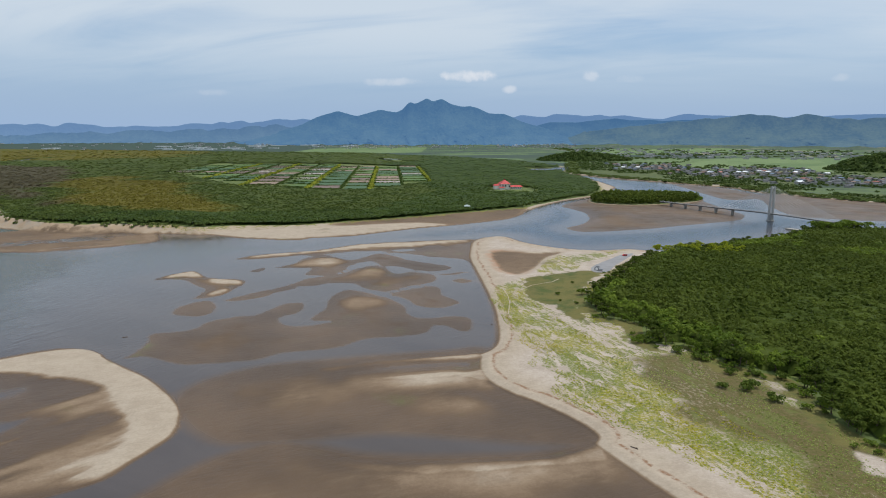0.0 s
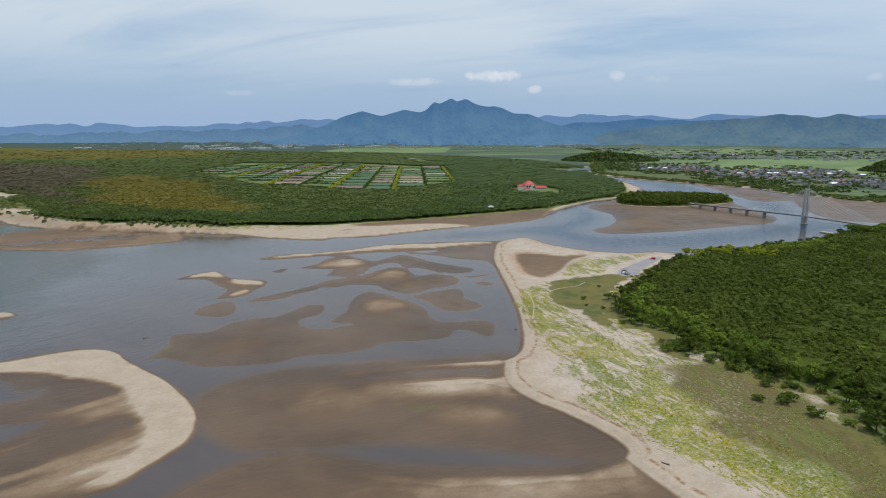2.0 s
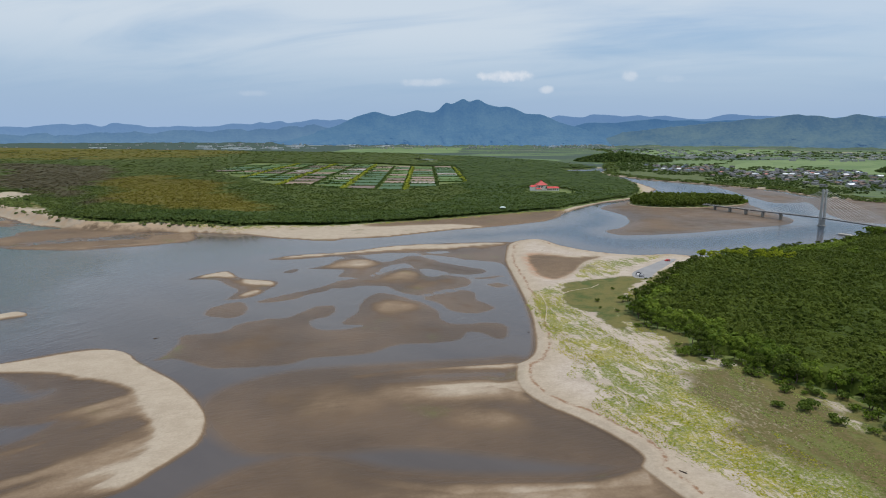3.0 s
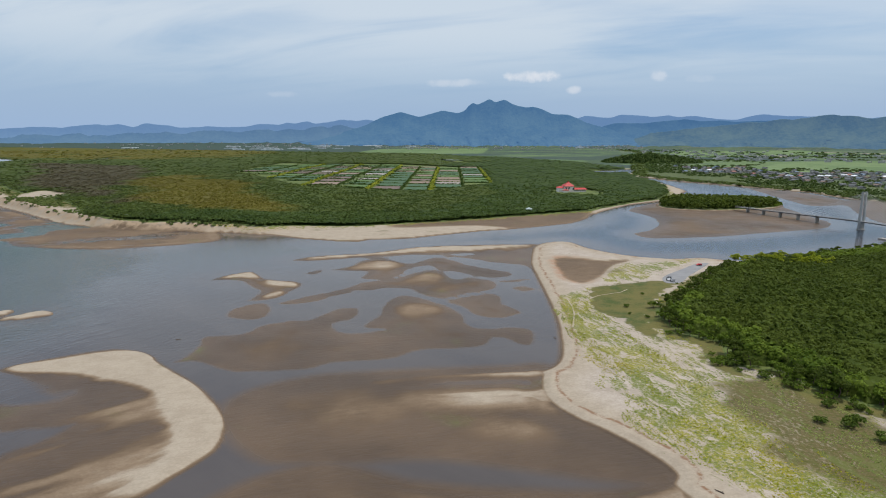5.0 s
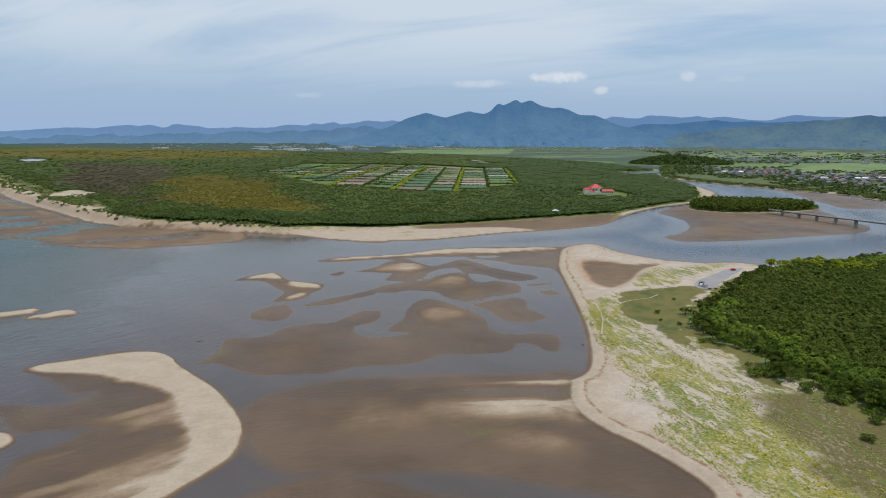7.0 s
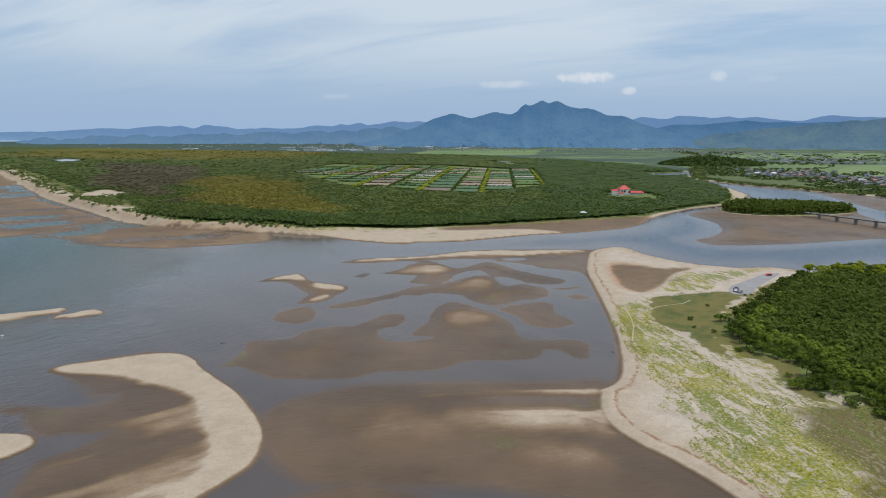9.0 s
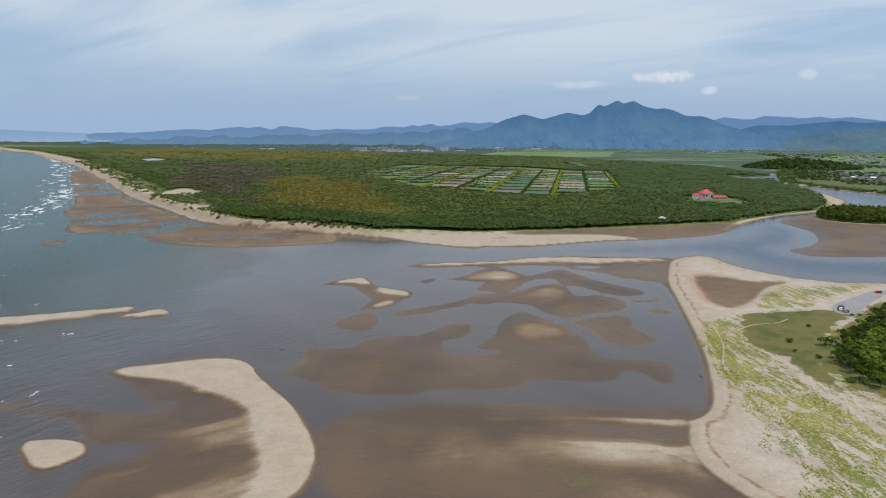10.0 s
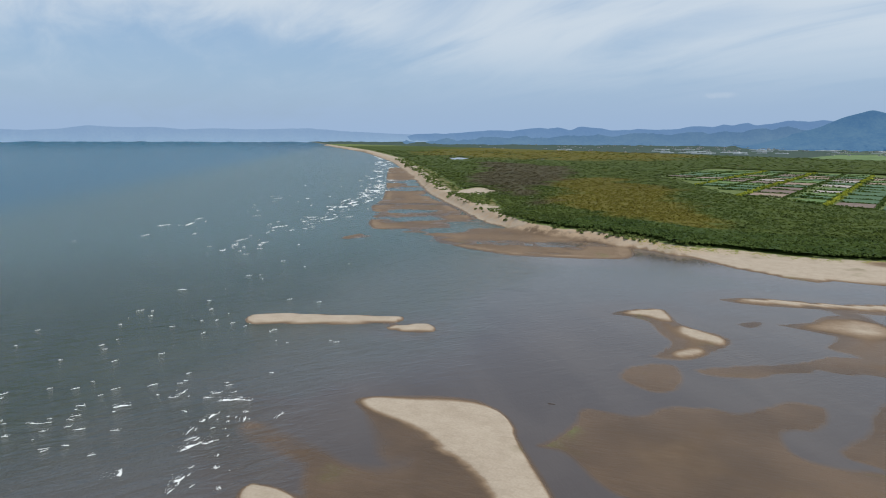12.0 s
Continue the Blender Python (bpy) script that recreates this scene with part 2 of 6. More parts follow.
def water_material():
    m, n = material("turbid water")
    p = where(n)
    depth, sea = n.attr("depth"), n.attr("sea")
    drift = n.noise(n.stretch(p, (0.012, 0.03, 1), 30), 1.0, 4.0, 0.55, 0.4)
    river = n.mix(n.step(drift, 0.35, 0.65), (0.068, 0.056, 0.057), (0.083, 0.069, 0.068))
    river = n.mix(n.step(depth, 0.45, 1.3), n.mix(n.step(drift, 0.35, 0.65), (0.064, 0.054, 0.051), (0.077, 0.065, 0.060)), river)
    ocean = n.mix(n.step(drift, 0.3, 0.7), (0.020, 0.030, 0.016), (0.029, 0.039, 0.022))
    body = n.mix(n.step(sea, 0.1, 0.9), river, ocean)
    body = n.mix(n.step(depth, 4.3, 10.5), body, (0.012, 0.078, 0.125))
    body = n.mix(n.step(depth, 0.3, 2.6), body, n.mix(n.attr("upriver"), n.mix(sea, (0.060, 0.066, 0.064), body), (0.030, 0.050, 0.076)))
    # a paler grey-green band off the river mouth
    body = n.mix(n.attr("mouth_band"), body, (0.078, 0.092, 0.084))
    # body colour lightened with distance, in place of low-angle sky reflection
    body = n.mix(n.math("MULTIPLY", n.attr("outer"), 0.75), body, n.mix(n.step(depth, 5.5, 11.0), (0.056, 0.106, 0.106), (0.014, 0.080, 0.128)))
    # in the shallows the wet sand shows through
    bed = n.math("ADD", n.math("MULTIPLY", n.noise(p, 0.018, 4.0), 0.8), n.math("MULTIPLY", n.noise(n.stretch(p, (0.16, 0.55, 1), -22), 1.0, 5.0, 0.6), 0.2))
    bed = n.mix(n.step(bed, 0.36, 0.64), (0.068, 0.044, 0.026), (0.112, 0.073, 0.043))
    deep = n.step(depth, 0.0, 0.13)
    body = n.mix(deep, bed, body)
    chop = n.noise(n.stretch(p, (0.20, 0.06, 1), 17), 1.0, 5.0, 0.55, 0.5)
    chop = n.math("ADD", chop, n.math("MULTIPLY", n.noise(n.stretch(p, (0.62, 0.2, 1), 20), 1.0, 3.0, 0.6, 0.3), 0.4))
    ripple = n.noise(n.stretch(p, (0.35, 0.9, 1), 30), 1.0, 3.0, 0.6)
    race = n.math("MULTIPLY", n.step(depth, 0.4, 2.8), n.math("SUBTRACT", 1.0, sea))
    ripple = n.math("MULTIPLY", ripple, n.math("ADD", 1.0, n.math("MULTIPLY", race, 2.2)))
    waves = n.math("ADD", n.math("MULTIPLY", chop, n.math("ADD", n.math("MULTIPLY", sea, 4.2), 0.12)), n.math("MULTIPLY", ripple, n.math("ADD", n.math("MULTIPLY", sea, 0.3), 0.06)))
    still = n.math("SUBTRACT", 0.4, n.math("MULTIPLY", n.step(depth, 0.0, 0.07), 0.28))
    finish(n, body, n.math("ADD", still, n.math("MULTIPLY", sea, 0.05)), waves, 1.0, spec=n.math("SUBTRACT", 0.22, n.math("ADD", n.math("SUBTRACT", n.math("MULTIPLY", race, 0.03), n.math("MULTIPLY", sea, 0.03)), n.math("MULTIPLY", n.step(depth, 4.5, 11.0), 0.11))))
    return m


def leaf_material(name, dark, pale, gold=None, patch=0.004, gold_at=(0.52, 0.66), single=0.45, brown=None, zones=False):
    """Foliage: every leaf cluster a little different, with broad drifts of colour."""
    m, n = material(name)
    p = where(n)
    one = n.add("ShaderNodeNewGeometry").outputs["Random Per Island"]
    each = n.add("ShaderNodeObjectInfo").outputs["Random"]
    drift = n.noise(p, 0.03, 4.0)
    tone = n.math("ADD", n.math("ADD", n.math("MULTIPLY", one, single), 0.225 - single / 2), n.math("ADD", n.math("MULTIPLY", drift, 0.6), n.math("MULTIPLY", each, 0.1)))
    tone = n.math("ADD", tone, n.math("MULTIPLY", n.math("SUBTRACT", n.noise(p, 0.22, 4.0, 0.7), 0.5), 0.8))
    tone = n.math("ADD", tone, n.math("MULTIPLY", n.math("SUBTRACT", n.noise(p, 0.045, 3.0, 0.6), 0.5), 1.1))
    colour = n.mix(n.step(tone, 0.25, 0.85), dark, pale)
    if zones:
        ragged = n.math("MULTIPLY", n.math("SUBTRACT", n.noise(n.stretch(p, (1, 0.55, 1), 35), 0.010, 6.0, 0.66), 0.5), 2.6)
        for zone, tint, much in (("gold", gold, 0.68), ("brown", brown, 0.75)):
            colour = n.mix(n.math("MULTIPLY", n.step(n.math("ADD", n.attr(zone), ragged), 0.3, 0.8), much), colour, tint)
    elif gold:
        colour = n.mix(n.math("MULTIPLY", n.step(n.noise(p, patch, 4.0, 0.55), *gold_at), 0.85), colour, gold)
    if brown and not zones:
        colour = n.mix(n.math("MULTIPLY", n.step(n.noise(n.stretch(p, (1, 1.6, 1), 40), patch * 0.7, 4.0, 0.6), 0.50, 0.62), 0.4), colour, brown)
    face = n.add("ShaderNodeBsdfPrincipled", Roughness=0.65)
    n.put(face.inputs["Base Color"], colour)
    n.put(face.inputs["Specular IOR Level"], 0.06)
    through_leaf = n.add("ShaderNodeBsdfTranslucent", Color=colour)
    both = n.add("ShaderNodeMixShader", Fac=0.38)
    n.put(both.inputs[1], face.outputs[0])
    n.put(both.inputs[2], through_leaf.outputs[0])
    n.add("ShaderNodeOutputMaterial", Surface=both.outputs[0])
    return m


GROUND, WATER = ground_material(), water_material()
PINE = leaf_material("pine needles", (0.056, 0.083, 0.013), (0.096, 0.128, 0.020), single=0.28)
BROADLEAF = leaf_material("broad leaves", (0.078, 0.125, 0.015), (0.160, 0.22, 0.028), single=0.35)
YELLOW_LEAF = leaf_material("flowering yellow leaves", (0.20, 0.25, 0.02), (0.36, 0.39, 0.03))
FAR_PINE = leaf_material("coastal pine wood", (0.054, 0.082, 0.020), (0.090, 0.120, 0.027), (0.185, 0.148, 0.026), single=0.1, brown=(0.098, 0.074, 0.052), zones=True)
GROVE = leaf_material("bank trees", (0.042, 0.072, 0.018), (0.080, 0.118, 0.029), single=0.25)
BARK = plain("bark", (0.09, 0.065, 0.05), 0.9)
FOAM = plain("sea foam", (0.68, 0.70, 0.69), 0.6, 0.1)


# the pale base colour carries the sky that the ponds mirror
POND = plain("pond water painted with sky", (0.30, 0.32, 0.33), 0.15, 0.15, 0.05, spec=0.5)


# ---- the plan of the shore, in metres ----
FLAT_WEST = [(-213, 254), (-205, 266), (-185, 282), (-169, 282), (-158, 276), (-150, 268), (-125, 249), (-108, 232), (-98, 219), (-93, 208), (-91, 197), (-93, 188), (-96, 180), (-102, 167), (-125, 155), (-144, 166), (-151, 182), (-149, 192), (-144, 201), (-147, 212), (-154, 208), (-166, 206), (-176, 211), (-190, 215), (-216, 212), (-222, 217), (-193, 220), (-179, 220), (-167, 229), (-177, 235), (-190, 244), (-203, 250)]
DRY_WEST = [(-208, 256), (-198, 264), (-179, 277), (-164, 280), (-152, 270), (-140, 258), (-123, 245), (-109, 230), (-99, 218), (-95, 208), (-93, 197), (-95, 188), (-98, 179), (-101, 168), (-107, 177), (-107, 185), (-106, 195), (-109, 205), (-119, 219), (-131, 235), (-141, 242), (-156, 244), (-172, 249), (-189, 253)]
LEE_ARM = [(-190, 219), (-178, 220), (-163, 226), (-153, 235), (-142, 244), (-136, 241), (-140, 233), (-153, 217), (-161, 209), (-167, 203), (-177, 207)]
LEE_FLAT = [(-145, 171), (-154, 185), (-149, 195), (-146, 207), (-145, 227), (-141, 241), (-128, 237), (-115, 222), (-109, 203), (-106, 185), (-106, 171), (-115, 162), (-131, 153)]
ISLET = [(-188, 192), (-190, 196), (-188, 198), (-181, 201), (-172, 201), (-167, 198), (-165, 194), (-166, 189), (-169, 184), (-175, 184), (-181, 187)]
SLIVER_A = [(-335, 279), (-341, 287), (-334, 298), (-307, 319), (-287, 335), (-279, 340), (-275, 336), (-277, 329), (-294, 309), (-316, 289), (-326, 279)]
SLIVER_B = [(-272, 321), (-267, 332), (-261, 340), (-254, 339), (-250, 335), (-252, 329), (-259, 324)]
BAR_A = [(-201, 422), (-197, 437), (-184, 452), (-176, 446), (-167, 434), (-155, 428), (-144, 427), (-135, 420), (-133, 410), (-136, 397), (-137, 386), (-143, 377), (-151, 374), (-155, 374), (-153, 386), (-155, 400), (-164, 407), (-177, 422), (-188, 425)]
DRY_A1 = [(-196, 431), (-190, 443), (-183, 449), (-175, 444), (-168, 435), (-174, 433), (-186, 434)]
DRY_A2 = [(-162, 427), (-148, 423), (-137, 419), (-135, 410), (-145, 412), (-156, 417)]
DRY_A3 = [(-147, 387), (-141, 398), (-138, 389), (-144, 381)]
BAR_B = [(-153, 343), (-155, 354), (-150, 365), (-143, 371), (-136, 364), (-131, 351), (-130, 343), (-134, 336), (-141, 336), (-149, 339)]
BAR_C = [(-134, 368), (-123, 386), (-110, 401), (-101, 415), (-95, 429), (-81, 438), (-73, 445), (-66, 460), (-55, 472), (-45, 467), (-35, 445), (-23, 451), (-8, 443), (-4, 429), (-7, 417), (-24, 404), (-30, 397), (-37, 392), (-46, 395), (-54, 404), (-59, 413), (-77, 413), (-86, 407), (-96, 406), (-96, 399), (-106, 388), (-110, 379), (-121, 370)]
DRY_C = [(-64, 447), (-54, 459), (-46, 459), (-44, 453), (-52, 448)]
BAR_D = [(-127, 465), (-115, 481), (-112, 503), (-96, 511), (-80, 498), (-71, 495), (-61, 515), (-53, 523), (-38, 509), (-25, 492), (-8, 480), (5, 471), (5, 459), (-8, 451), (-23, 458), (-31, 466), (-39, 470), (-48, 473), (-53, 487), (-61, 487), (-70, 472), (-73, 453), (-82, 439), (-97, 439), (-101, 443), (-98, 462), (-111, 463)]
DRY_D = [(-113, 476), (-105, 492), (-94, 501), (-81, 493), (-94, 480), (-105, 474)]
SPIT = [(-169, 497), (-153, 517), (-118, 530), (-94, 551), (-72, 569), (-30, 584), (14, 592), (33, 593), (29, 571), (17, 561), (4, 548), (-10, 555), (-16, 541), (-28, 543), (-54, 533), (-76, 530), (-93, 521), (-114, 514), (-139, 501), (-155, 495)]
DRY_SPIT = [(-159, 501), (-143, 517), (-101, 539), (-72, 564), (-10, 581), (28, 587), (-10, 565), (-33, 552), (-56, 552), (-91, 534), (-124, 516)]
FLAT_CAPE = [(-51, 528), (-27, 536), (-10, 560), (18, 582), (30, 579), (22, 489), (15, 497), (-5, 504), (-26, 518)]
BAR_E = [(-72, 330), (-68, 354), (-70, 381), (-63, 396), (-52, 392), (-41, 382), (-25, 363), (-18, 338), (-6, 334), (5, 337), (13, 334), (16, 323), (14, 312), (9, 311), (2, 318), (-5, 318), (-10, 306), (-29, 300), (-41, 296), (-51, 284), (-74, 277), (-83, 268), (-106, 264), (-112, 262), (-122, 266), (-135, 272), (-144, 270), (-143, 277), (-143, 292), (-148, 305), (-130, 313), (-127, 326), (-115, 336), (-104, 340), (-99, 352), (-95, 362), (-85, 366), (-81, 356), (-82, 343), (-90, 334), (-85, 321), (-75, 319), (-60, 327)]
DRY_E = [(-57, 370), (-49, 379), (-38, 372), (-42, 365), (-51, 362)]
BAR_F = [(-34, 386), (-26, 395), (-17, 402), (-7, 407), (-2, 399), (-1, 385), (8, 371), (10, 364), (2, 356), (-6, 354), (-15, 358), (-21, 369), (-28, 379)]
BAR_G = [(5, 424), (13, 430), (23, 421), (13, 415)]
BAR_H = [(-8, 439), (7, 448), (21, 452), (6, 439)]
BAR_I = [(-143, 452), (-138, 462), (-131, 462), (-134, 448)]
FLAT_MAIN = [(-97, 222), (-99, 231), (-96, 241), (-87, 251), (-73, 260), (-55, 265), (-35, 270), (-15, 274), (4, 278), (19, 280), (22, 242), (30, 229), (42, 214), (49, 200), (46, 194), (30, 195), (14, 198), (-16, 202), (-35, 200), (-46, 197), (-63, 195), (-73, 196), (-82, 203), (-90, 212)]
RIDGE_1 = [(-51, 257), (-44, 260), (-29, 266), (-13, 269), (4, 272), (17, 275), (22, 280), (24, 275), (16, 271), (4, 270), (-13, 267), (-28, 263), (-44, 258)]
RIDGE_2 = [(-30, 246), (-23, 247), (-12, 249), (0, 252), (10, 254), (13, 254), (17, 256), (19, 249), (22, 242), (17, 244), (10, 247), (0, 248), (-12, 246), (-23, 246)]
HUMP = [(-11, 213), (-8, 224), (4, 226), (13, 221), (8, 212)]
FLAT_SOUTH = [(-82, 150), (-79, 164), (-71, 177), (-63, 184), (-54, 189), (-40, 186), (-24, 181), (3, 180), (29, 182), (45, 188), (50, 191), (57, 186), (68, 166), (73, 141), (13, 108), (-57, 115)]
RIDGE_3 = [(-44, 186), (-24, 181), (3, 180), (29, 182), (45, 187), (49, 191), (51, 188), (51, 180), (45, 179), (30, 176), (11, 173), (-14, 172), (-31, 175), (-41, 179)]
LAND = [(28, 581), (42, 604), (61, 607), (76, 575), (103, 546), (135, 535), (161, 541), (192, 532), (254, 562), (326, 602), (360, 633), (403, 649), (459, 653), (539, 649), (752, 630), (900, 120), (500, -60), (150, -60), (90, 60), (74, 134), (69, 149), (63, 160), (57, 172), (52, 182), (49, 190), (51, 197), (45, 209), (35, 222), (26, 231), (18, 243), (15, 256), (16, 271), (16, 275), (22, 282), (26, 294), (28, 315), (29, 346), (28, 380), (26, 416), (23, 462), (21, 502), (24, 550)]
WET_CAPE = [(42, 525), (53, 531), (78, 520), (100, 523), (85, 503), (77, 486), (71, 468), (56, 441), (47, 444), (42, 456), (41, 478), (39, 502)]
MEADOW = [(57, 418), (68, 429), (87, 438), (106, 443), (112, 435), (99, 412), (87, 387), (77, 351), (76, 323), (79, 319), (70, 332), (64, 354), (57, 364), (53, 372), (55, 391)]
GRASS = [(39, 389), (59, 409), (85, 426), (102, 423), (91, 330), (100, 301), (115, 280), (130, 251), (133, 208), (137, 182), (149, 166), (106, 113), (96, 138), (88, 156), (84, 165), (73, 181), (62, 199), (55, 208), (47, 219), (42, 231), (46, 242), (42, 251), (37, 261), (42, 276), (37, 288), (34, 301), (32, 341), (33, 366)]
SAND_BAND = [(56, 358), (67, 353), (75, 323), (88, 316), (91, 298), (102, 280), (93, 272), (83, 280), (75, 291), (69, 308), (62, 327)]
SCRUB = [(67, 446), (77, 482), (85, 500), (100, 512), (125, 518), (153, 534), (162, 531), (146, 512), (128, 493), (115, 475), (104, 454), (85, 443), (75, 439)]
GRASS_POINT = [(32, 389), (40, 406), (53, 422), (67, 431), (56, 416), (50, 397), (47, 382), (49, 364), (51, 343), (50, 325), (44, 313), (38, 316), (36, 331), (33, 347), (32, 368)]
TROUGH = [(-37, 254), (-24, 256), (-9, 257), (4, 258), (10, 258), (12, 262), (9, 266), (-5, 264), (-24, 260)]
TURF = [(88, 262), (104, 268), (118, 250), (128, 220), (136, 185), (140, 150), (112, 146), (104, 175), (94, 195), (90, 222)]
PARKING = [(111, 458), (132, 487), (145, 504), (157, 510), (146, 490), (129, 462), (118, 441), (108, 440)]
FOREST = [(165, 493), (136, 452), (116, 414), (95, 380), (86, 375), (84, 348), (90, 325), (101, 315), (98, 294), (99, 283), (112, 278), (119, 260), (128, 248), (139, 239), (139, 222), (135, 205), (136, 191), (140, 183), (160, 170), (330, 110), (800, 200), (608, 601), (443, 630), (392, 630), (366, 626), (344, 611), (317, 586), (247, 547), (197, 518)]
NORTH = [(-9486, 6752), (-7494, 5543), (-4434, 3549), (-2868, 2529), (-1994, 1904), (-1415, 1442), (-1040, 1115), (-762, 870), (-656, 788), (-549, 713), (-470, 668), (-408, 646), (-371, 650), (-338, 648), (-303, 637), (-274, 633), (-245, 624), (-218, 611), (-192, 599), (-171, 595), (-152, 589), (-135, 591), (-128, 603), (-91, 613), (-60, 639), (-27, 666), (4, 683), (42, 710), (77, 739), (99, 781), (117, 853), (148, 925), (191, 982), (239, 1018), (295, 1110), (324, 1181), (326, 1320), (306, 1515)]
NORTH_WOODS = [(-5263, 4020), (-2883, 2542), (-1774, 1731), (-1118, 1193), (-787, 902), (-665, 811), (-586, 756), (-475, 674), (-399, 642), (-366, 642), (-336, 644), (-304, 638), (-278, 641), (-249, 631), (-215, 652), (-154, 669), (-115, 690), (-55, 723), (-16, 749), (47, 793), (110, 836), (131, 877), (185, 954), (236, 1007), (274, 1088), (313, 1293), (307, 1592)]
TIDAL = [(-1450, 1405), (-1368, 1397), (-901, 983), (-732, 831), (-645, 776), (-538, 700), (-444, 656), (-369, 647), (-303, 637), (-269, 587), (-285, 563), (-315, 544), (-349, 528), (-390, 526), (-428, 530), (-484, 526), (-513, 484), (-531, 538), (-575, 572), (-629, 628), (-703, 688), (-783, 781), (-1001, 986)]
TIDAL_FRONT = [(-390, 526), (-354, 535), (-316, 563), (-288, 587), (-271, 589), (-285, 563), (-313, 542), (-346, 524)]
RED_FLAT = [(-129, 678), (-92, 709), (-56, 733), (-16, 759), (48, 803), (111, 847), (122, 867), (99, 781), (77, 739), (42, 710), (10, 687), (-28, 696), (-65, 687), (-100, 674)]
BANK = [(164, 874), (171, 841), (180, 792), (172, 739), (155, 697), (133, 671), (138, 643), (160, 640), (206, 655), (256, 680), (304, 706), (347, 730), (373, 771), (377, 811), (383, 875), (388, 926), (395, 975), (356, 974), (282, 991), (246, 991), (200, 941)]
ISLE_WOODS = [(220, 917), (253, 888), (311, 896), (382, 942), (388, 1001), (338, 1028), (283, 1028), (239, 982)]
UPPER_FLAT = [(350, 1420), (444, 1320), (446, 1169), (435, 1039), (436, 958), (487, 975), (523, 1029), (524, 1090), (520, 1169), (470, 1261), (394, 1352)]
EAST_FLAT = [(523, 1039), (575, 1039), (632, 1011), (692, 943), (539, 731), (438, 750), (432, 777), (443, 835), (466, 911)]
EAST = [(309, 1601), (359, 1457), (404, 1385), (475, 1276), (536, 1182), (543, 1069), (573, 1002), (607, 943), (654, 890), (745, 812)]
ISLE_SCRUB = [(362, 934), (385, 942), (408, 992), (407, 1019), (382, 992)]
LODGE_YARD = [(84, 1045), (150, 1040), (160, 1090), (150, 1140), (84, 1135)]
POND_A = [(-1729, 1950), (-1790, 2120), (-1600, 1960), (-1560, 1827)]
POND_B = [(-1387, 1963), (-1360, 2042), (-1399, 2180), (-1446, 2211)]
POND_C = [(-234, 2330), (-175, 2350), (-105, 2190), (-170, 2170)]
POND_D = [(234, 1820), (370, 1880), (330, 1689), (231, 1650)]
DUNE_SCAR = [(-685, 839), (-723, 902), (-724, 948), (-648, 904), (-645, 866), (-670, 855)]
SAND_SCAR = [(128, 182), (126, 175), (124, 170), (130, 167), (137, 172), (134, 178)]
GAP_SAND = [(101, 283), (107, 279), (111, 273), (106, 272), (100, 276)]
LEE_WEST = [(-159, 148), (-254, 224), (-190, 255), (-163, 254), (-146, 248), (-125, 231), (-110, 212), (-102, 196), (-98, 181), (-98, 166), (-125, 155)]


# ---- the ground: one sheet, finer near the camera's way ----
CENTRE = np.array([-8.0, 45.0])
# about the middle of the camera's way; the far country is fitted to it
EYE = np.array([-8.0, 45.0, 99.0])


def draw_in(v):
    """Past three kilometres points slide along sight lines to EYE, keeping the camera's angles, to lie within five."""
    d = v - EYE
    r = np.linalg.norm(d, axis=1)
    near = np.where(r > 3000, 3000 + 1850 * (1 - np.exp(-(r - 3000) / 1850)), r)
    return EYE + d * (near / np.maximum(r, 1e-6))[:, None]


def lattice(x, y, seed):
    h = (x * 374761393 + y * 668265263 + seed * 974711) & 0xFFFFFFFF
    h = ((h ^ (h >> 13)) * 1274126177) & 0xFFFFFFFF
    return ((h ^ (h >> 16)) & 0xFFFF) / 65535.0


def drift(x, y, scale, seed=0, octaves=4, gain=0.5):
    """Smooth random relief between 0 and 1."""
    total, weight, w = np.zeros_like(x), 0.0, 1.0
    for o in range(octaves):
        u, v = x * scale * 2**o + 13.7 * o + 5000, y * scale * 2**o + 7.3 * o + 5000
        i, j = np.floor(u).astype(np.int64), np.floor(v).astype(np.int64)
        a, b = u - i, v - j
        a, b = a * a * (3 - 2 * a), b * b * (3 - 2 * b)
        s = seed + o
        low = lattice(i, j, s) * (1 - a) + lattice(i + 1, j, s) * a
        high = lattice(i, j + 1, s) * (1 - a) + lattice(i + 1, j + 1, s) * a
        total, weight, w = total + w * (low * (1 - b) + high * b), weight + w, w * gain
    return total / weight


def smooth(value, low, high):
    t = np.clip((value - low) / (high - low), 0, 1)
    return t * t * (3 - 2 * t)


def rounded(points, steps=5):
    """A closed smooth curve through the corners of an outline."""
    p = np.array(points, float)
    a, b, c, d = np.roll(p, 1, 0), p, np.roll(p, -1, 0), np.roll(p, -2, 0)
    rows = []
    for t in np.arange(steps) / steps:
        rows.append(0.5 * (2 * b + (c - a) * t + (2 * a - 5 * b + 4 * c - d) * t * t + (3 * b - a - 3 * c + d) * t**3))
    return np.stack(rows, 1).reshape(-1, 2)


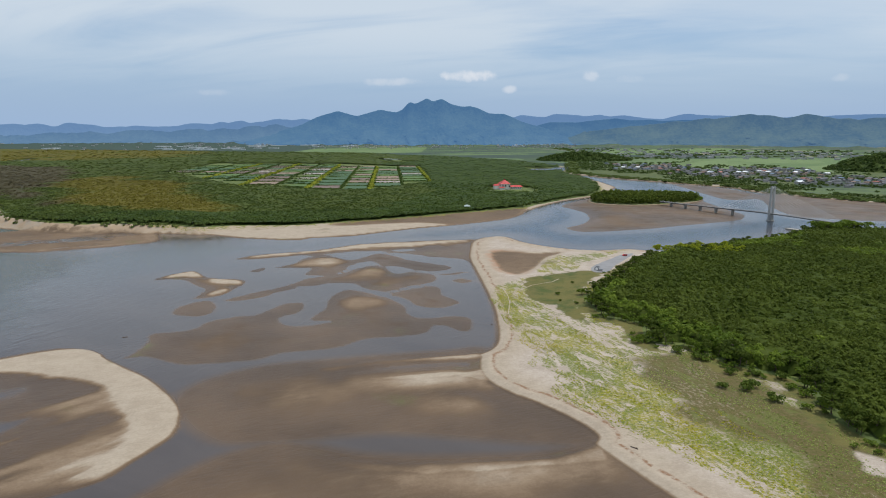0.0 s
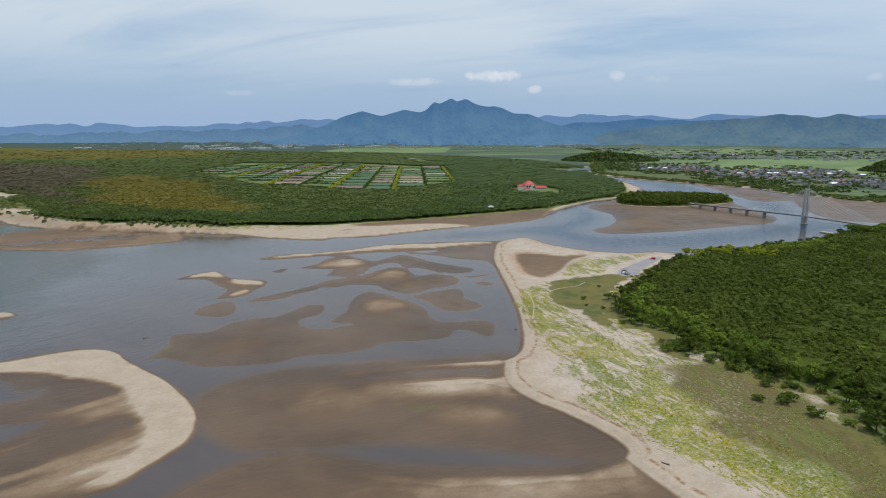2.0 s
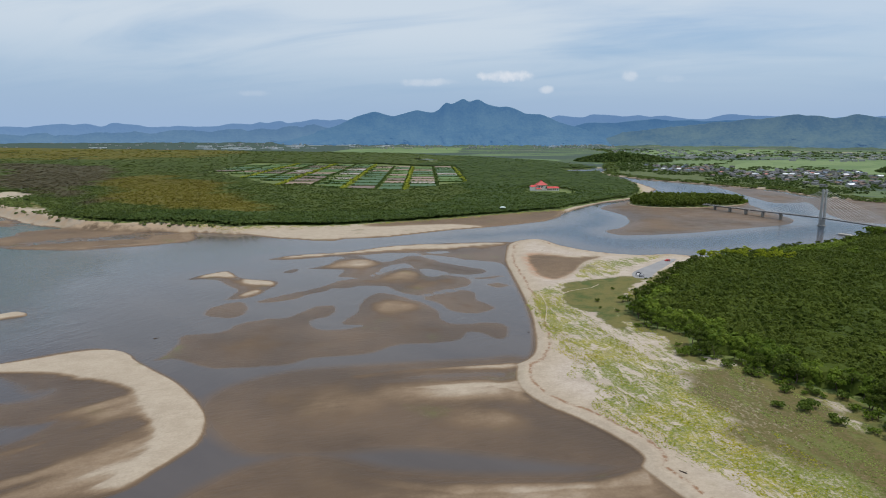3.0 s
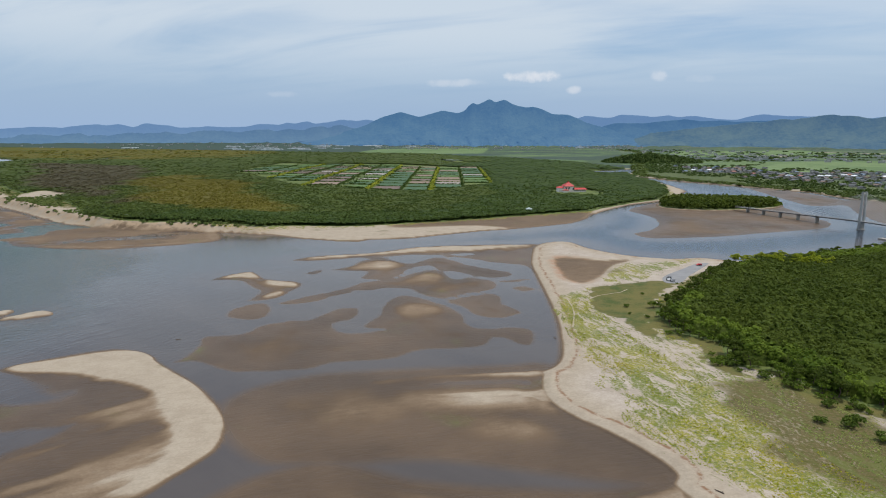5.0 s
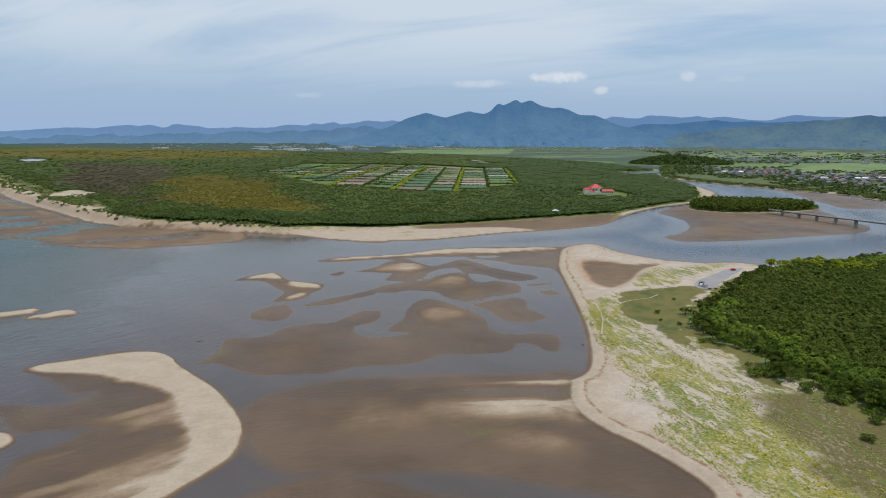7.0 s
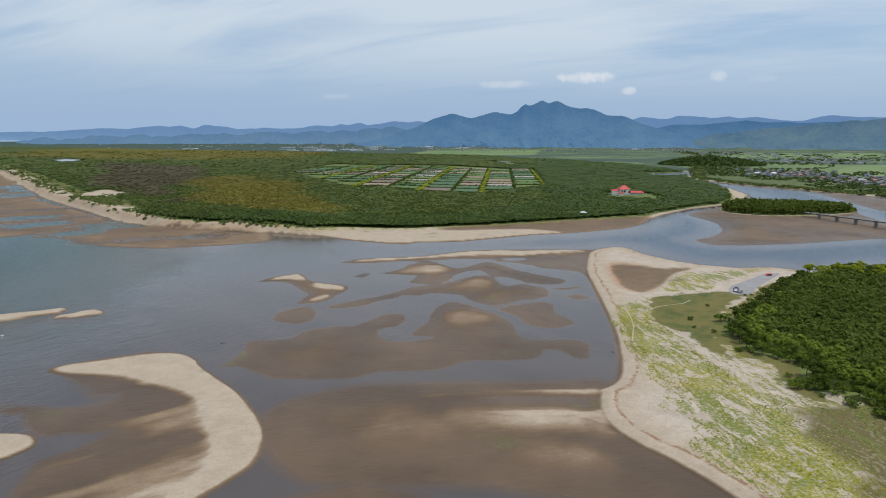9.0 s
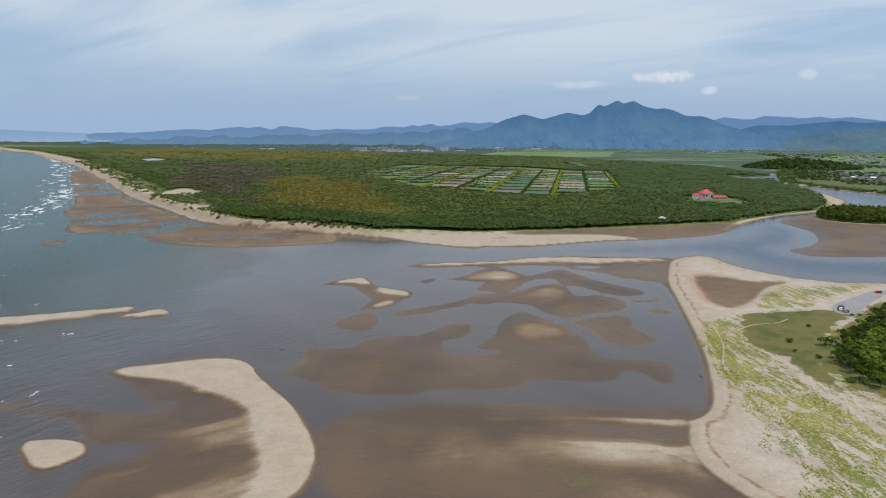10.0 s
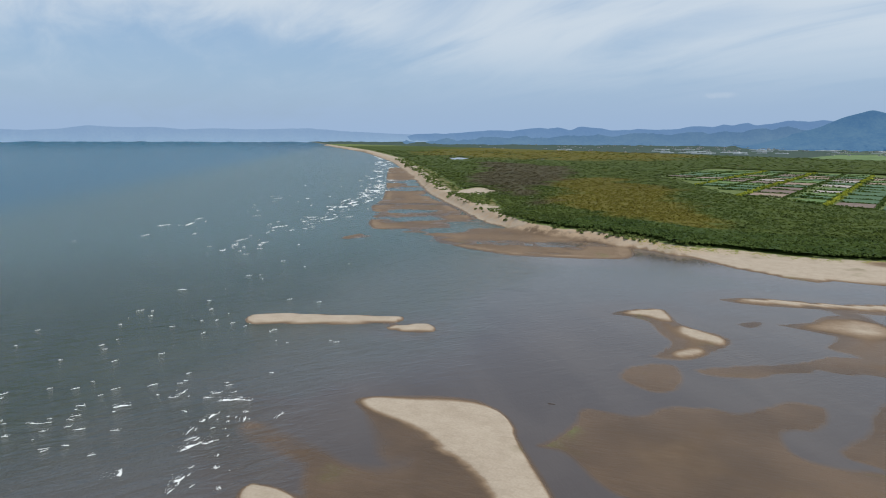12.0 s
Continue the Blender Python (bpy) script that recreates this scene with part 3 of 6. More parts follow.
def inside(outline, x, y, margin=60.0, curve=True):
    """Metres inside an outline, negative outside."""
    p = rounded(outline) if curve else np.array(outline, float)
    out = np.full(x.shape, -float(margin))
    near = (x > p[:, 0].min() - margin) & (x < p[:, 0].max() + margin) & (y > p[:, 1].min() - margin) & (y < p[:, 1].max() + margin)
    if not near.any():
        return out
    u, v = x[near], y[near]
    best, odd = np.full(u.shape, 1e18), np.zeros(u.shape, bool)
    for (ax, ay), (bx, by) in zip(p, np.roll(p, -1, 0)):
        ex, ey = bx - ax, by - ay
        t = np.clip(((u - ax) * ex + (v - ay) * ey) / max(ex * ex + ey * ey, 1e-9), 0, 1)
        best = np.minimum(best, (u - ax - t * ex) ** 2 + (v - ay - t * ey) ** 2)
        if by != ay:
            odd ^= ((ay > v) != (by > v)) & (u < (bx - ax) * (v - ay) / (by - ay) + ax)
    out[near] = np.maximum(np.where(odd, 1, -1) * np.sqrt(best), -margin)
    return out


# outline, height of the flat, metres over which it rises
FLATS = [(ISLET, 0.75, 1.3, 0.12), (SLIVER_A, 0.8, 1.2, 0.12), (SLIVER_B, 0.8, 1.0, 0.12), (BAR_A, 0.30, 6), (BAR_B, 0.26, 7), (BAR_C, 0.26, 9),
         (BAR_D, 0.27, 8), (SPIT, 0.3, 5), (FLAT_CAPE, 0.16, 9), (BAR_E, 0.26, 12), (BAR_F, 0.25, 8), (BAR_G, 0.1, 4), (BAR_H, 0.1, 4),
         (BAR_I, 0.12, 3), (FLAT_MAIN, 0.31, 22, 0.010), (FLAT_SOUTH, 0.29, 18, 0.013), (RED_FLAT, 0.36, 12), (BANK, 0.22, 9), (UPPER_FLAT, 0.2, 8),
         (EAST_FLAT, 0.2, 9), (TIDAL_FRONT, 0.42, 4), (LEE_ARM, 0.2, 7, 0.03), (LEE_FLAT, 0.18, 9, 0.03)]
CRESTS = [(DRY_WEST, 0.6, 3, 7), (DRY_A1, 0.45, 3, 4), (DRY_A2, 0.45, 3, 4), (DRY_A3, 0.4, 3, 4), (DRY_C, 0.16, 8, 22), (DRY_D, 0.22, 7, 15), (DRY_SPIT, 0.5, 3, 2),
          (DRY_E, 0.17, 10, 26), (RIDGE_1, 0.42, 2, 3), (RIDGE_2, 0.42, 2, 7), (RIDGE_3, 0.34, 7, 9), (HUMP, 0.14, 8, 12)]
MAINLAND = NORTH + [(430, 1800), (780, 2650), (900, 40000), (-40000, 40000), (-40000, 16000), (-16000, 9800)]
EASTLAND = EAST + [(1500, 600), (6000, 1500), (30000, 8000), (12000, 40000), (900, 40000), (700, 2700), (420, 2200)]
WOODS = NORTH_WOODS + [(350, 1900), (250, 2300), (-20, 2700), (-500, 3000), (-1500, 3300), (-3200, 3800), (-5200, 4300)]

RICE = [[(783, 2071), (1031, 2489), (1429, 2611), (1642, 2498), (1211, 1899), (1012, 1621), (837, 1719), (646, 1666)], [(700, 3000), (1000, 3900), (1900, 4300), (1700, 3400), (900, 2850)],
        [(-800, 3150), (-820, 4100), (-100, 4500), (-100, 3250)]]

LEE_WAY = (math.cos(radians(52)), math.sin(radians(52)))
PONDS = [POND_A, POND_B, POND_C, POND_D]
POND_BEDS = [7.4, 7.4, -0.6, -0.6]


def relief(x, y):
    """Height of the ground and what covers it."""
    r = np.hypot(x, y)
    lumps, small = drift(x, y, 0.02, 3), drift(x, y, 0.09, 9)
    sea = smooth(-(x * 0.72 + y * 0.3) - 60 + 60 * (lumps - 0.5), -10, 140)
    lagoon = smooth(-r, -560, -400) * (1 - smooth(-x, 170, 260))
    z = -1.5 + 1.0 * lagoon - 3.0 * sea - 0.8 * smooth(r, 450, 700)
    for outline, top, rise, *fall in FLATS:
        s = inside(outline, x, y) + (1.0 if fall else 3.0) * (small - 0.5) * (r > 150) - (0 if fall else 1.0)
        z = np.maximum(z, np.where(s > 0, top * (1 - np.exp(-np.maximum(s, 0) / rise)) * (0.75 + 0.5 * lumps), s * (fall[0] if fall else 0.05) - 0.0006 * s * s))
    # the west bar: steep on the channel side, washed out flat on the lee
    streaks = drift((x * LEE_WAY[0] + y * LEE_WAY[1]) * 0.2, y * LEE_WAY[0] - x * LEE_WAY[1], 0.09, 27, 5, 0.62)
    lee = smooth(-inside(LEE_WEST, x, y), -12, 2)
    s = inside(FLAT_WEST, x, y)
    wash = drift((x * LEE_WAY[0] + y * LEE_WAY[1]) * 0.25, y * LEE_WAY[0] - x * LEE_WAY[1], 0.05, 29, 5, 0.55) - 0.5
    bar = np.where(s > 0, (0.15 + 0.09 * lee) * (1 - np.exp(-np.maximum(s, 0) / (12 - 9 * lee))), s * (0.024 + 0.05 * lee) - 0.0006 * s * s)
    z = np.maximum(z, bar + (1 - lee) * 0.45 * wash * smooth(s, -7, 6))
    # the wide tidal flat with its pools drawn out along the shore
    s = inside(TIDAL, x, y)
    u, v = x * 0.74 + y * 0.67, y * 0.74 - x * 0.67
    pools = drift(u * 0.42, v, 0.028, 21, 6, 0.62)
    z = np.maximum(z, np.where(s > 0, np.minimum(0.05 * s, 0.12) - 4.5 * np.maximum(pools - 0.548, -0.045), s * 0.03 - 0.0006 * s * s))
    # the wash has drawn the dry sand out in streaks on the lee side
    for outline, top, wide, outer in CRESTS:
        s = inside(outline, x, y)
        if outline is DRY_WEST:
            s = s + (1 - lee) * (34 * (streaks - 0.5) - 7)
            wide, outer = wide + 12 * (1 - lee), outer + 9 * (1 - lee)
        else:
            s = s + 5 * (streaks - 0.5)
        if outline is RIDGE_1 or outline is RIDGE_2 or outline is RIDGE_3:
            top = top * (0.3 + 0.7 * smooth(x, -40, 10))
        rise = smooth(s, -outer, wide)
        if outline is RIDGE_2 or outline is RIDGE_3 or outline is DRY_C or outline is DRY_D or outline is DRY_E:
            # a sharp crest to the north, washed out to the south
            rise = np.maximum(smooth(s, -1.5, 1.5), (0.75 if outline is RIDGE_2 or outline is RIDGE_3 else 1.0) * smooth(inside(outline, x, y + 4), -14, 3))
        z = z + top * rise * (0.8 + 0.4 * small) * smooth(z, -0.03, 0.07)
    z = z - 0.2 * smooth(inside(TROUGH, x, y), -4, 2)
    land = inside(LAND, x, y, 80)
    z = np.maximum(z, np.where(land > 0, 1.5 * (1 - np.exp(-land / 5)) + 1.6 * smooth(land, 25, 110) + 0.9 * (lumps - 0.4) * smooth(land, 20, 60) + 0.22 * np.exp(-((land - 4.6 + 2.4 * (small - 0.5)) / 1.4) ** 2), land * 0.05))
    hollow = inside(WET_CAPE, x, y)
    z = z - np.where(land > 0, (z - 0.45) * smooth(hollow, -9, 5), 0)
    park = inside(PARKING, x, y, 30)
    z = z + (2.3 - z) * smooth(park, -9, -0.5)
    north = inside(MAINLAND, x, y, 80, False)
    wood = inside(WOODS, x, y, 200, False)
    scarp = smooth(-x, 150, 330)
    z = np.maximum(z, np.where(north > 0, 1.3 * (1 - np.exp(-north / (6 + 12 * scarp))), north * 0.04))
    ragged = 7 * (drift(x, y, 0.035, 31, 5, 0.6) - 0.5)
    climb = smooth(wood + ragged, -14, 3)
    gully = np.abs(drift(x, y, 0.09, 33, 4, 0.6) - 0.5) * 2
    z = z + climb * (1.5 + scarp * 6.5) * (0.8 + 0.4 * lumps) - 11.0 * gully * climb * (1 - climb) * scarp
    east = inside(EASTLAND, x, y, 80, False)
    z = np.maximum(z, np.where(east > 0, 2.2 * (1 - np.exp(-east / 8)), east * 0.05))
    isle = inside(ISLE_WOODS, x, y)
    z = z + 1.6 * smooth(isle, -8, 8)
    for pond, level in zip(PONDS, POND_BEDS):
        z = z - (z - level) * smooth(inside(pond, x, y), 0, 12)
    forest = inside(FOREST, x, y, 120)
    beach = np.maximum(land, north)
    moist = 1 - smooth(z + 0.10 * (small - 0.5), 0.10, 0.62)
    moist = moist - (1 - lee) * np.clip(0.1 + 2.2 * wash + 1.2 * (streaks - 0.5), 0, 0.42) * smooth(np.maximum(inside(FLAT_WEST, x, y), inside(LEE_FLAT, x, y)), -6, 8)
    moist = np.maximum(moist, (0.70 + 0.35 * (lumps - 0.4)) * smooth(hollow + 2.4 * (small - 0.5), -1.5, 2.0))
    moist = np.maximum(moist, 0.8 * smooth(inside(RED_FLAT, x, y), -2, 8))
    moist = np.maximum(moist, (0.5 + 0.5 * lumps) * smooth(inside(TIDAL, x, y), 2, 14) * smooth(-north, -4, 2))
    veg = np.maximum(smooth(inside(GRASS, x, y), -9, 12) * (1.08 + 0.42 * smooth(-y, -260, -190)) * (1 - 0.4 * smooth(inside(SAND_BAND, x, y), -6, 4)), np.maximum(1.12 * smooth(inside(SCRUB, x, y), -6, 8), 1.22 * smooth(inside(GRASS_POINT, x, y), -6, 5)))
    veg = np.maximum(veg, 0.95 * smooth(wood, -11, -2) * (north > 0) * smooth(x, -340, -280))
    meadow = np.maximum(smooth(inside(MEADOW, x, y), -8, 6), 0.9 * smooth(forest, -16, -2) * (land > 0))
    dune = smooth(-x, 420, 600)
    scar = smooth(inside(DUNE_SCAR, x, y), -8, 8)
    meadow = np.maximum(meadow, smooth(north, 16, 40) * smooth(wood, -12, 2) * dune) * (1 - scar)
    bare = 1 - np.maximum(smooth(inside(SAND_SCAR, x, y), -3, 2), smooth(inside(GAP_SAND, x, y), -2, 2))
    veg, meadow = veg * bare, meadow * bare
    woods = np.maximum.reduce([smooth(forest, -3, 4), smooth(wood - 38 * dune, -4, 6) * (1 - scar), smooth(isle, -6, 2)])
    farm = np.maximum(smooth(north, 0, 30) * smooth(-wood, -5, 25) * smooth(y, 1300, 1500), smooth(east, 2, 25))
    line = inside(LAND, x, y, 30)
    litter = smooth(line + 3 * (small - 0.5), 6.2, 7.0) * (1 - smooth(line + 3 * (small - 0.5), 7.4, 8.4)) * (y < 600) * (x < 240)
    red = smooth(hollow, -7, -1) * (1 - smooth(hollow, 0, 4)) * smooth(-x, -80, -45)
    inland = smooth(inside(TURF, x, y), -16, 14) * bare
    remote = smooth(r, 2200, 3600) * smooth(-x, 500, 1600)
    cliff = smooth(climb, 0.1, 0.4) * scarp * (1 - smooth(wood, 2, 8))
    z = z - 8.0 * smooth(-(0.66 * (x + 700) + 0.75 * (y - 626)), 120, 620) * smooth(-z, 0.4, 1.2)
    rice = np.maximum.reduce([smooth(inside(paddy, x, y, 150, False), -30, 60) for paddy in RICE])
    town = smooth(east, 2, 20) * (1 - smooth(r, 2000, 2600))
    dune_sand = smooth(land, 9, 24) * (1 - smooth(hollow, -8, 0))
    return z, {"rice": rice, "town": town, "dune": dune_sand, "cliff": cliff, "inland": inland, "remote": remote, "moist": moist, "veg": veg, "meadow": meadow, "woods": woods, "farm": farm, "litter": litter, "red": red}, sea


def polar(fine, rows):
    """Rings and spokes about the camera's way: fine where it looks, coarse behind."""
    spokes = np.concatenate([np.arange(-50, 86, fine), np.arange(86, 310, 4.0)])
    rings = [0.05, 8.0, 40.0, 70.0]
    while rings[-1] < 60000:
        fine_ring = 6.0 if 520 < rings[-1] < 1150 and fine < 0.3 else 1e9
        rings.append(rings[-1] + min(fine_ring, max(rows * rings[-1] ** 2, 0.4), 0.022 * rings[-1] + max(0, rings[-1] - 6000) * 0.05))
    a, r = np.meshgrid(np.radians(spokes), rings, indexing="ij")
    return CENTRE[0] - np.sin(a) * r, CENTRE[1] + np.cos(a) * r


def sheet(name, x, y, z, masks, mat, keep=None):
    """A closed ring of quads over a polar net."""
    n, m = x.shape
    i, j = np.meshgrid(np.arange(n), np.arange(m - 1), indexing="ij")
    k = (i + 1) % n
    quads = np.stack([i * m + j, i * m + j + 1, k * m + j + 1, k * m + j], -1).reshape(-1, 4)
    if keep is not None:
        quads = quads[keep.ravel()[quads].any(1)]
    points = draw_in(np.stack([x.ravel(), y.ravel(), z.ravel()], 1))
    if keep is not None:
        used, quads = np.unique(quads, return_inverse=True)
        quads, points = quads.reshape(-1, 4), points[used]
        masks = {key: value.ravel()[used] for key, value in masks.items()}
    return surface(name, points, quads, masks, mat)


def surface(name, points, faces, masks, mat, flat=False):
    """A mesh from arrays of points and equal faces."""
    mesh = bpy.data.meshes.new(name)
    count, sides = faces.shape
    mesh.vertices.add(len(points))
    mesh.vertices.foreach_set("co", np.ascontiguousarray(points, np.float32).ravel())
    mesh.loops.add(count * sides)
    mesh.loops.foreach_set("vertex_index", np.ascontiguousarray(faces, np.int32).ravel())
    mesh.polygons.add(count)
    mesh.polygons.foreach_set("loop_start", np.arange(0, count * sides, sides, dtype=np.int32))
    mesh.polygons.foreach_set("use_smooth", np.full(count, not flat))
    for key, value in masks.items():
        mesh.attributes.new(key, "FLOAT", "POINT").data.foreach_set("value", np.ascontiguousarray(value, np.float32).ravel())
    mesh.update(calc_edges=True)
    mesh.materials.append(mat)
    return new(name, mesh)


gx, gy = polar(0.2, 2.1e-5)
gz, masks, _ = relief(gx, gy)
ground = sheet("ground", gx, gy, gz, masks, GROUND)
tagged(ground, "sandy shore and tidal flats with dune grass and fields", "ground", kind="structure")
wx, wy = polar(0.45, 4.5e-5)
wz, _, wsea = relief(wx, wy)
water = sheet("water", wx, wy, np.zeros_like(wx), {"depth": np.maximum(-wz, 0), "sea": wsea, "upriver": smooth(0.5 * wx + wy, 430, 720), "mouth_band": 2.8 * wsea * (1 - wsea) * smooth(np.hypot(wx, wy), 310, 480), "outer": wsea * smooth(np.hypot(wx, wy), 380, 800)}, WATER, keep=wz < 0.6)
tagged(water, "grey-green turbid river and open sea water", "water", kind="structure")

# two shallow ponds on the wooded plateau, their sky reflection painted pale
for outline in PONDS[:2]:
    rim = rounded(outline, 3)
    bank = np.concatenate([np.column_stack([rim, np.full(len(rim), 8.6)]), [[*rim.mean(0), 8.6]]])
    i = np.arange(len(rim))
    pond = surface("pond", bank, np.stack([i, (i + 1) % len(rim), np.full(len(rim), len(rim))], 1), {}, POND)
    tagged(pond, "shallow pale pond in the pine wood", "pond", kind="structure")


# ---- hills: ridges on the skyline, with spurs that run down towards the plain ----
# a blue emission over the woods' own colour stands in for haze
def hazed_hill(name, dark, pale, emission, glow):
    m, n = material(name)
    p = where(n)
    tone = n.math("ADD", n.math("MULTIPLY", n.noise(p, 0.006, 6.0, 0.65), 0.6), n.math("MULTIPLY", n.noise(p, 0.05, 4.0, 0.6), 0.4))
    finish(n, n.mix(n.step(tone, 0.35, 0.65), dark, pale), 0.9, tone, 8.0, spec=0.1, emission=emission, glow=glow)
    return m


def ridge(name, skyline, reach, depth, seed, mat, label, jag=0.05, taper=0.0):
    """skyline: turns to the left and heights, in degrees as seen over the river mouth."""
    turns, heights = np.array(sorted(skyline)).T
    a = np.arange(turns[0], turns[-1], 0.1)
    up = np.interp(a, turns, heights)
    up = np.convolve(np.pad(up, 3, "edge"), np.array([1, 2, 3, 4, 3, 2, 1]) / 16, "valid")
    up = up + jag * (drift(a, a * 0, 0.9, seed, 4) - 0.5) + 0.03 * (drift(a, a * 0, 4.0, seed + 5, 3) - 0.5)
    t = np.linspace(0, 1, 40)
    A, K = np.meshgrid(np.radians(a), t, indexing="ij")
    crest = np.tan(np.radians(up))[:, None] * reach + EYE[2]
    if taper:
        # the foot of the ridge runs out into the plain
        crest = crest * smooth(a[-1] - a, 0, taper)[:, None]
    spur = drift(np.degrees(A) * 1.0, K * 2.0, 1.1, seed + 9, 5, 0.6)
    rise = K ** (1.15 - 1.3 * (spur - 0.5)) * (1 - 0.5 * (1 - K) * spur)
    R = reach - depth * (1 - K) + 0.5 * depth * (spur - 0.5) * (1 - K)
    Z = crest * rise
    P = np.stack([EYE[0] - np.sin(A) * R, EYE[1] + np.cos(A) * R, Z], -1)
    back = P[:, -1:, :] * 1.0
    back[..., 0], back[..., 1], back[..., 2] = EYE[0] - np.sin(A[:, -1:]) * reach * 1.12, EYE[1] + np.cos(A[:, -1:]) * reach * 1.12, 0
    P = np.concatenate([P, back], 1)
    n, m = P.shape[:2]
    i, j = np.meshgrid(np.arange(n - 1), np.arange(m - 1), indexing="ij")
    quads = np.stack([i * m + j, i * m + j + 1, (i + 1) * m + j + 1, (i + 1) * m + j], -1).reshape(-1, 4)
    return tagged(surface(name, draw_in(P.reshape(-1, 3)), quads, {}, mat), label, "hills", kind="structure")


# dark and pale wood colours, then the glow painted in for the haze
NEARER = hazed_hill("wooded hills by the plain with haze glow", (0.014, 0.032, 0.022), (0.056, 0.076, 0.036), (0.078, 0.168, 0.345), 0.58)
HAZY = hazed_hill("far wooded hills with haze glow", (0.014, 0.032, 0.03), (0.042, 0.066, 0.05), (0.075, 0.19, 0.41), 0.66)
LOW_HAZY = hazed_hill("low hills with haze glow", (0.02, 0.036, 0.034), (0.042, 0.062, 0.05), (0.10, 0.205, 0.40), 0.72)
FARTHER = hazed_hill("farthest hills with haze glow", (0.03, 0.05, 0.05), (0.05, 0.07, 0.06), (0.145, 0.262, 0.49), 0.82)
FAINT = hazed_hill("hills over the sea with haze glow", (0.03, 0.05, 0.05), (0.05, 0.07, 0.06), (0.24, 0.36, 0.57), 0.88)
MOUNTAIN = [(21, -1.0), (18.8, -0.68), (16.0, -0.21), (14.1, 0.22), (12.6, 0.66), (11.1, 1.39), (9.3, 1.93), (7.6, 1.48), (5.5, 2.07), (4.2, 1.81), (3.6, 2.01), (2.9, 2.8), (2.4, 2.55),
            (1.3, 3.1), (0.9, 2.74), (0.0, 3.05), (-0.8, 2.55), (-1.8, 2.33), (-2.6, 2.38), (-3.3, 2.16), (-4.2, 1.74), (-5.6, 1.71), (-6.3, 1.42), (-7.1, 1.02), (-8.3, 0.68), (-10.8, 0.04), (-13.7, -0.59), (-16, -1.0)]
FAR_LINE = [(46, -0.2), (44.9, 0.1), (41.9, 0.15), (37.9, 0.44), (36.4, 0.39), (34.0, 0.72), (33.4, 0.55), (32.4, 0.73), (31.4, 0.48), (30.6, 0.78), (29.7, 0.66), (28.8, 0.63), (28.0, 0.46), (25.6, 0.56), (23.1, 0.52),
            (21.3, 0.85), (19.8, 0.72), (19.1, 0.96), (18.7, 0.82), (17.5, 1.11), (16.8, 0.88), (14.5, 1.2), (13.1, 1.09), (12.4, 1.21), (9.2, 0.96), (-5.8, 1.17), (-7.0, 1.61), (-8.3, 1.46), (-9.3, 1.46),
            (-10.0, 1.7), (-11.2, 1.64), (-12.7, 1.44), (-13.9, 1.58), (-14.8, 1.43), (-16.0, 1.56), (-17.8, 1.27), (-19.2, 1.21), (-20.9, 1.61), (-22.7, 1.41), (-26.0, 1.42), (-28.4, 1.22), (-34.5, 1.43), (-38, 1.31)]
RIGHT_LINE = [(-3, -1.2), (-5.9, -0.7), (-8.3, -0.01), (-10.8, 0.29), (-13.7, 0.48), (-16.9, 0.71), (-20.1, 0.93), (-22.7, 1.19), (-24.8, 1.39), (-25.6, 1.52), (-27.6, 1.45), (-28.6, 1.22), (-29.9, 1.6), (-30.9, 1.24),
              (-31.8, 1.06), (-34.6, 1.11), (-37.2, 1.23), (-42, 1.2)]
LEFT_LINE = [(52, -0.75), (49, -0.6), (45, -0.42), (40, -0.25), (36, -0.12), (33, 0.0), (30, -0.05), (27, 0.1), (24, 0.2), (21, 0.3), (18, 0.45), (15.5, 0.62), (13, 0.5), (11, 0.2)]
BAY_LINE = [(95, 0.1), (84, 0.25), (79.4, 0.3), (77.4, 0.4), (75.3, 0.29), (73.1, 0.39), (71.1, 0.67), (68.7, 0.56), (65.8, 0.59), (64.1, 0.42), (62.3, 0.52), (59.1, 0.45), (53.9, 0.57), (51.9, 0.39), (49.5, 0.25),
            (46.0, 0.11), (42.9, 0.03), (39.4, -0.06)]
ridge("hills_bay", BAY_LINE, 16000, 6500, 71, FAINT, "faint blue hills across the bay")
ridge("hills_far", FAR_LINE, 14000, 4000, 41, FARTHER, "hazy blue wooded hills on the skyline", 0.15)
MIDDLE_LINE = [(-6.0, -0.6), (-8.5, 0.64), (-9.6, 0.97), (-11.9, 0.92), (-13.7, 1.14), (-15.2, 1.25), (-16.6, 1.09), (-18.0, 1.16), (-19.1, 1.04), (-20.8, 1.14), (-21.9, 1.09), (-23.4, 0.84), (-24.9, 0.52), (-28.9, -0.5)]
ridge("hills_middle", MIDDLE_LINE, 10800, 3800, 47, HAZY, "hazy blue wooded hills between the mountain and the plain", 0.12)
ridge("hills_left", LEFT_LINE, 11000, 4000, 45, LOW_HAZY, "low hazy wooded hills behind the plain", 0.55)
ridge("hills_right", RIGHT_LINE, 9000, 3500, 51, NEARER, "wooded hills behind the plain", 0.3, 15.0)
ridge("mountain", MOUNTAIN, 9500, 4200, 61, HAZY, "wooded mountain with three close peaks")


# ---- woods ----
rng = np.random.default_rng(7)


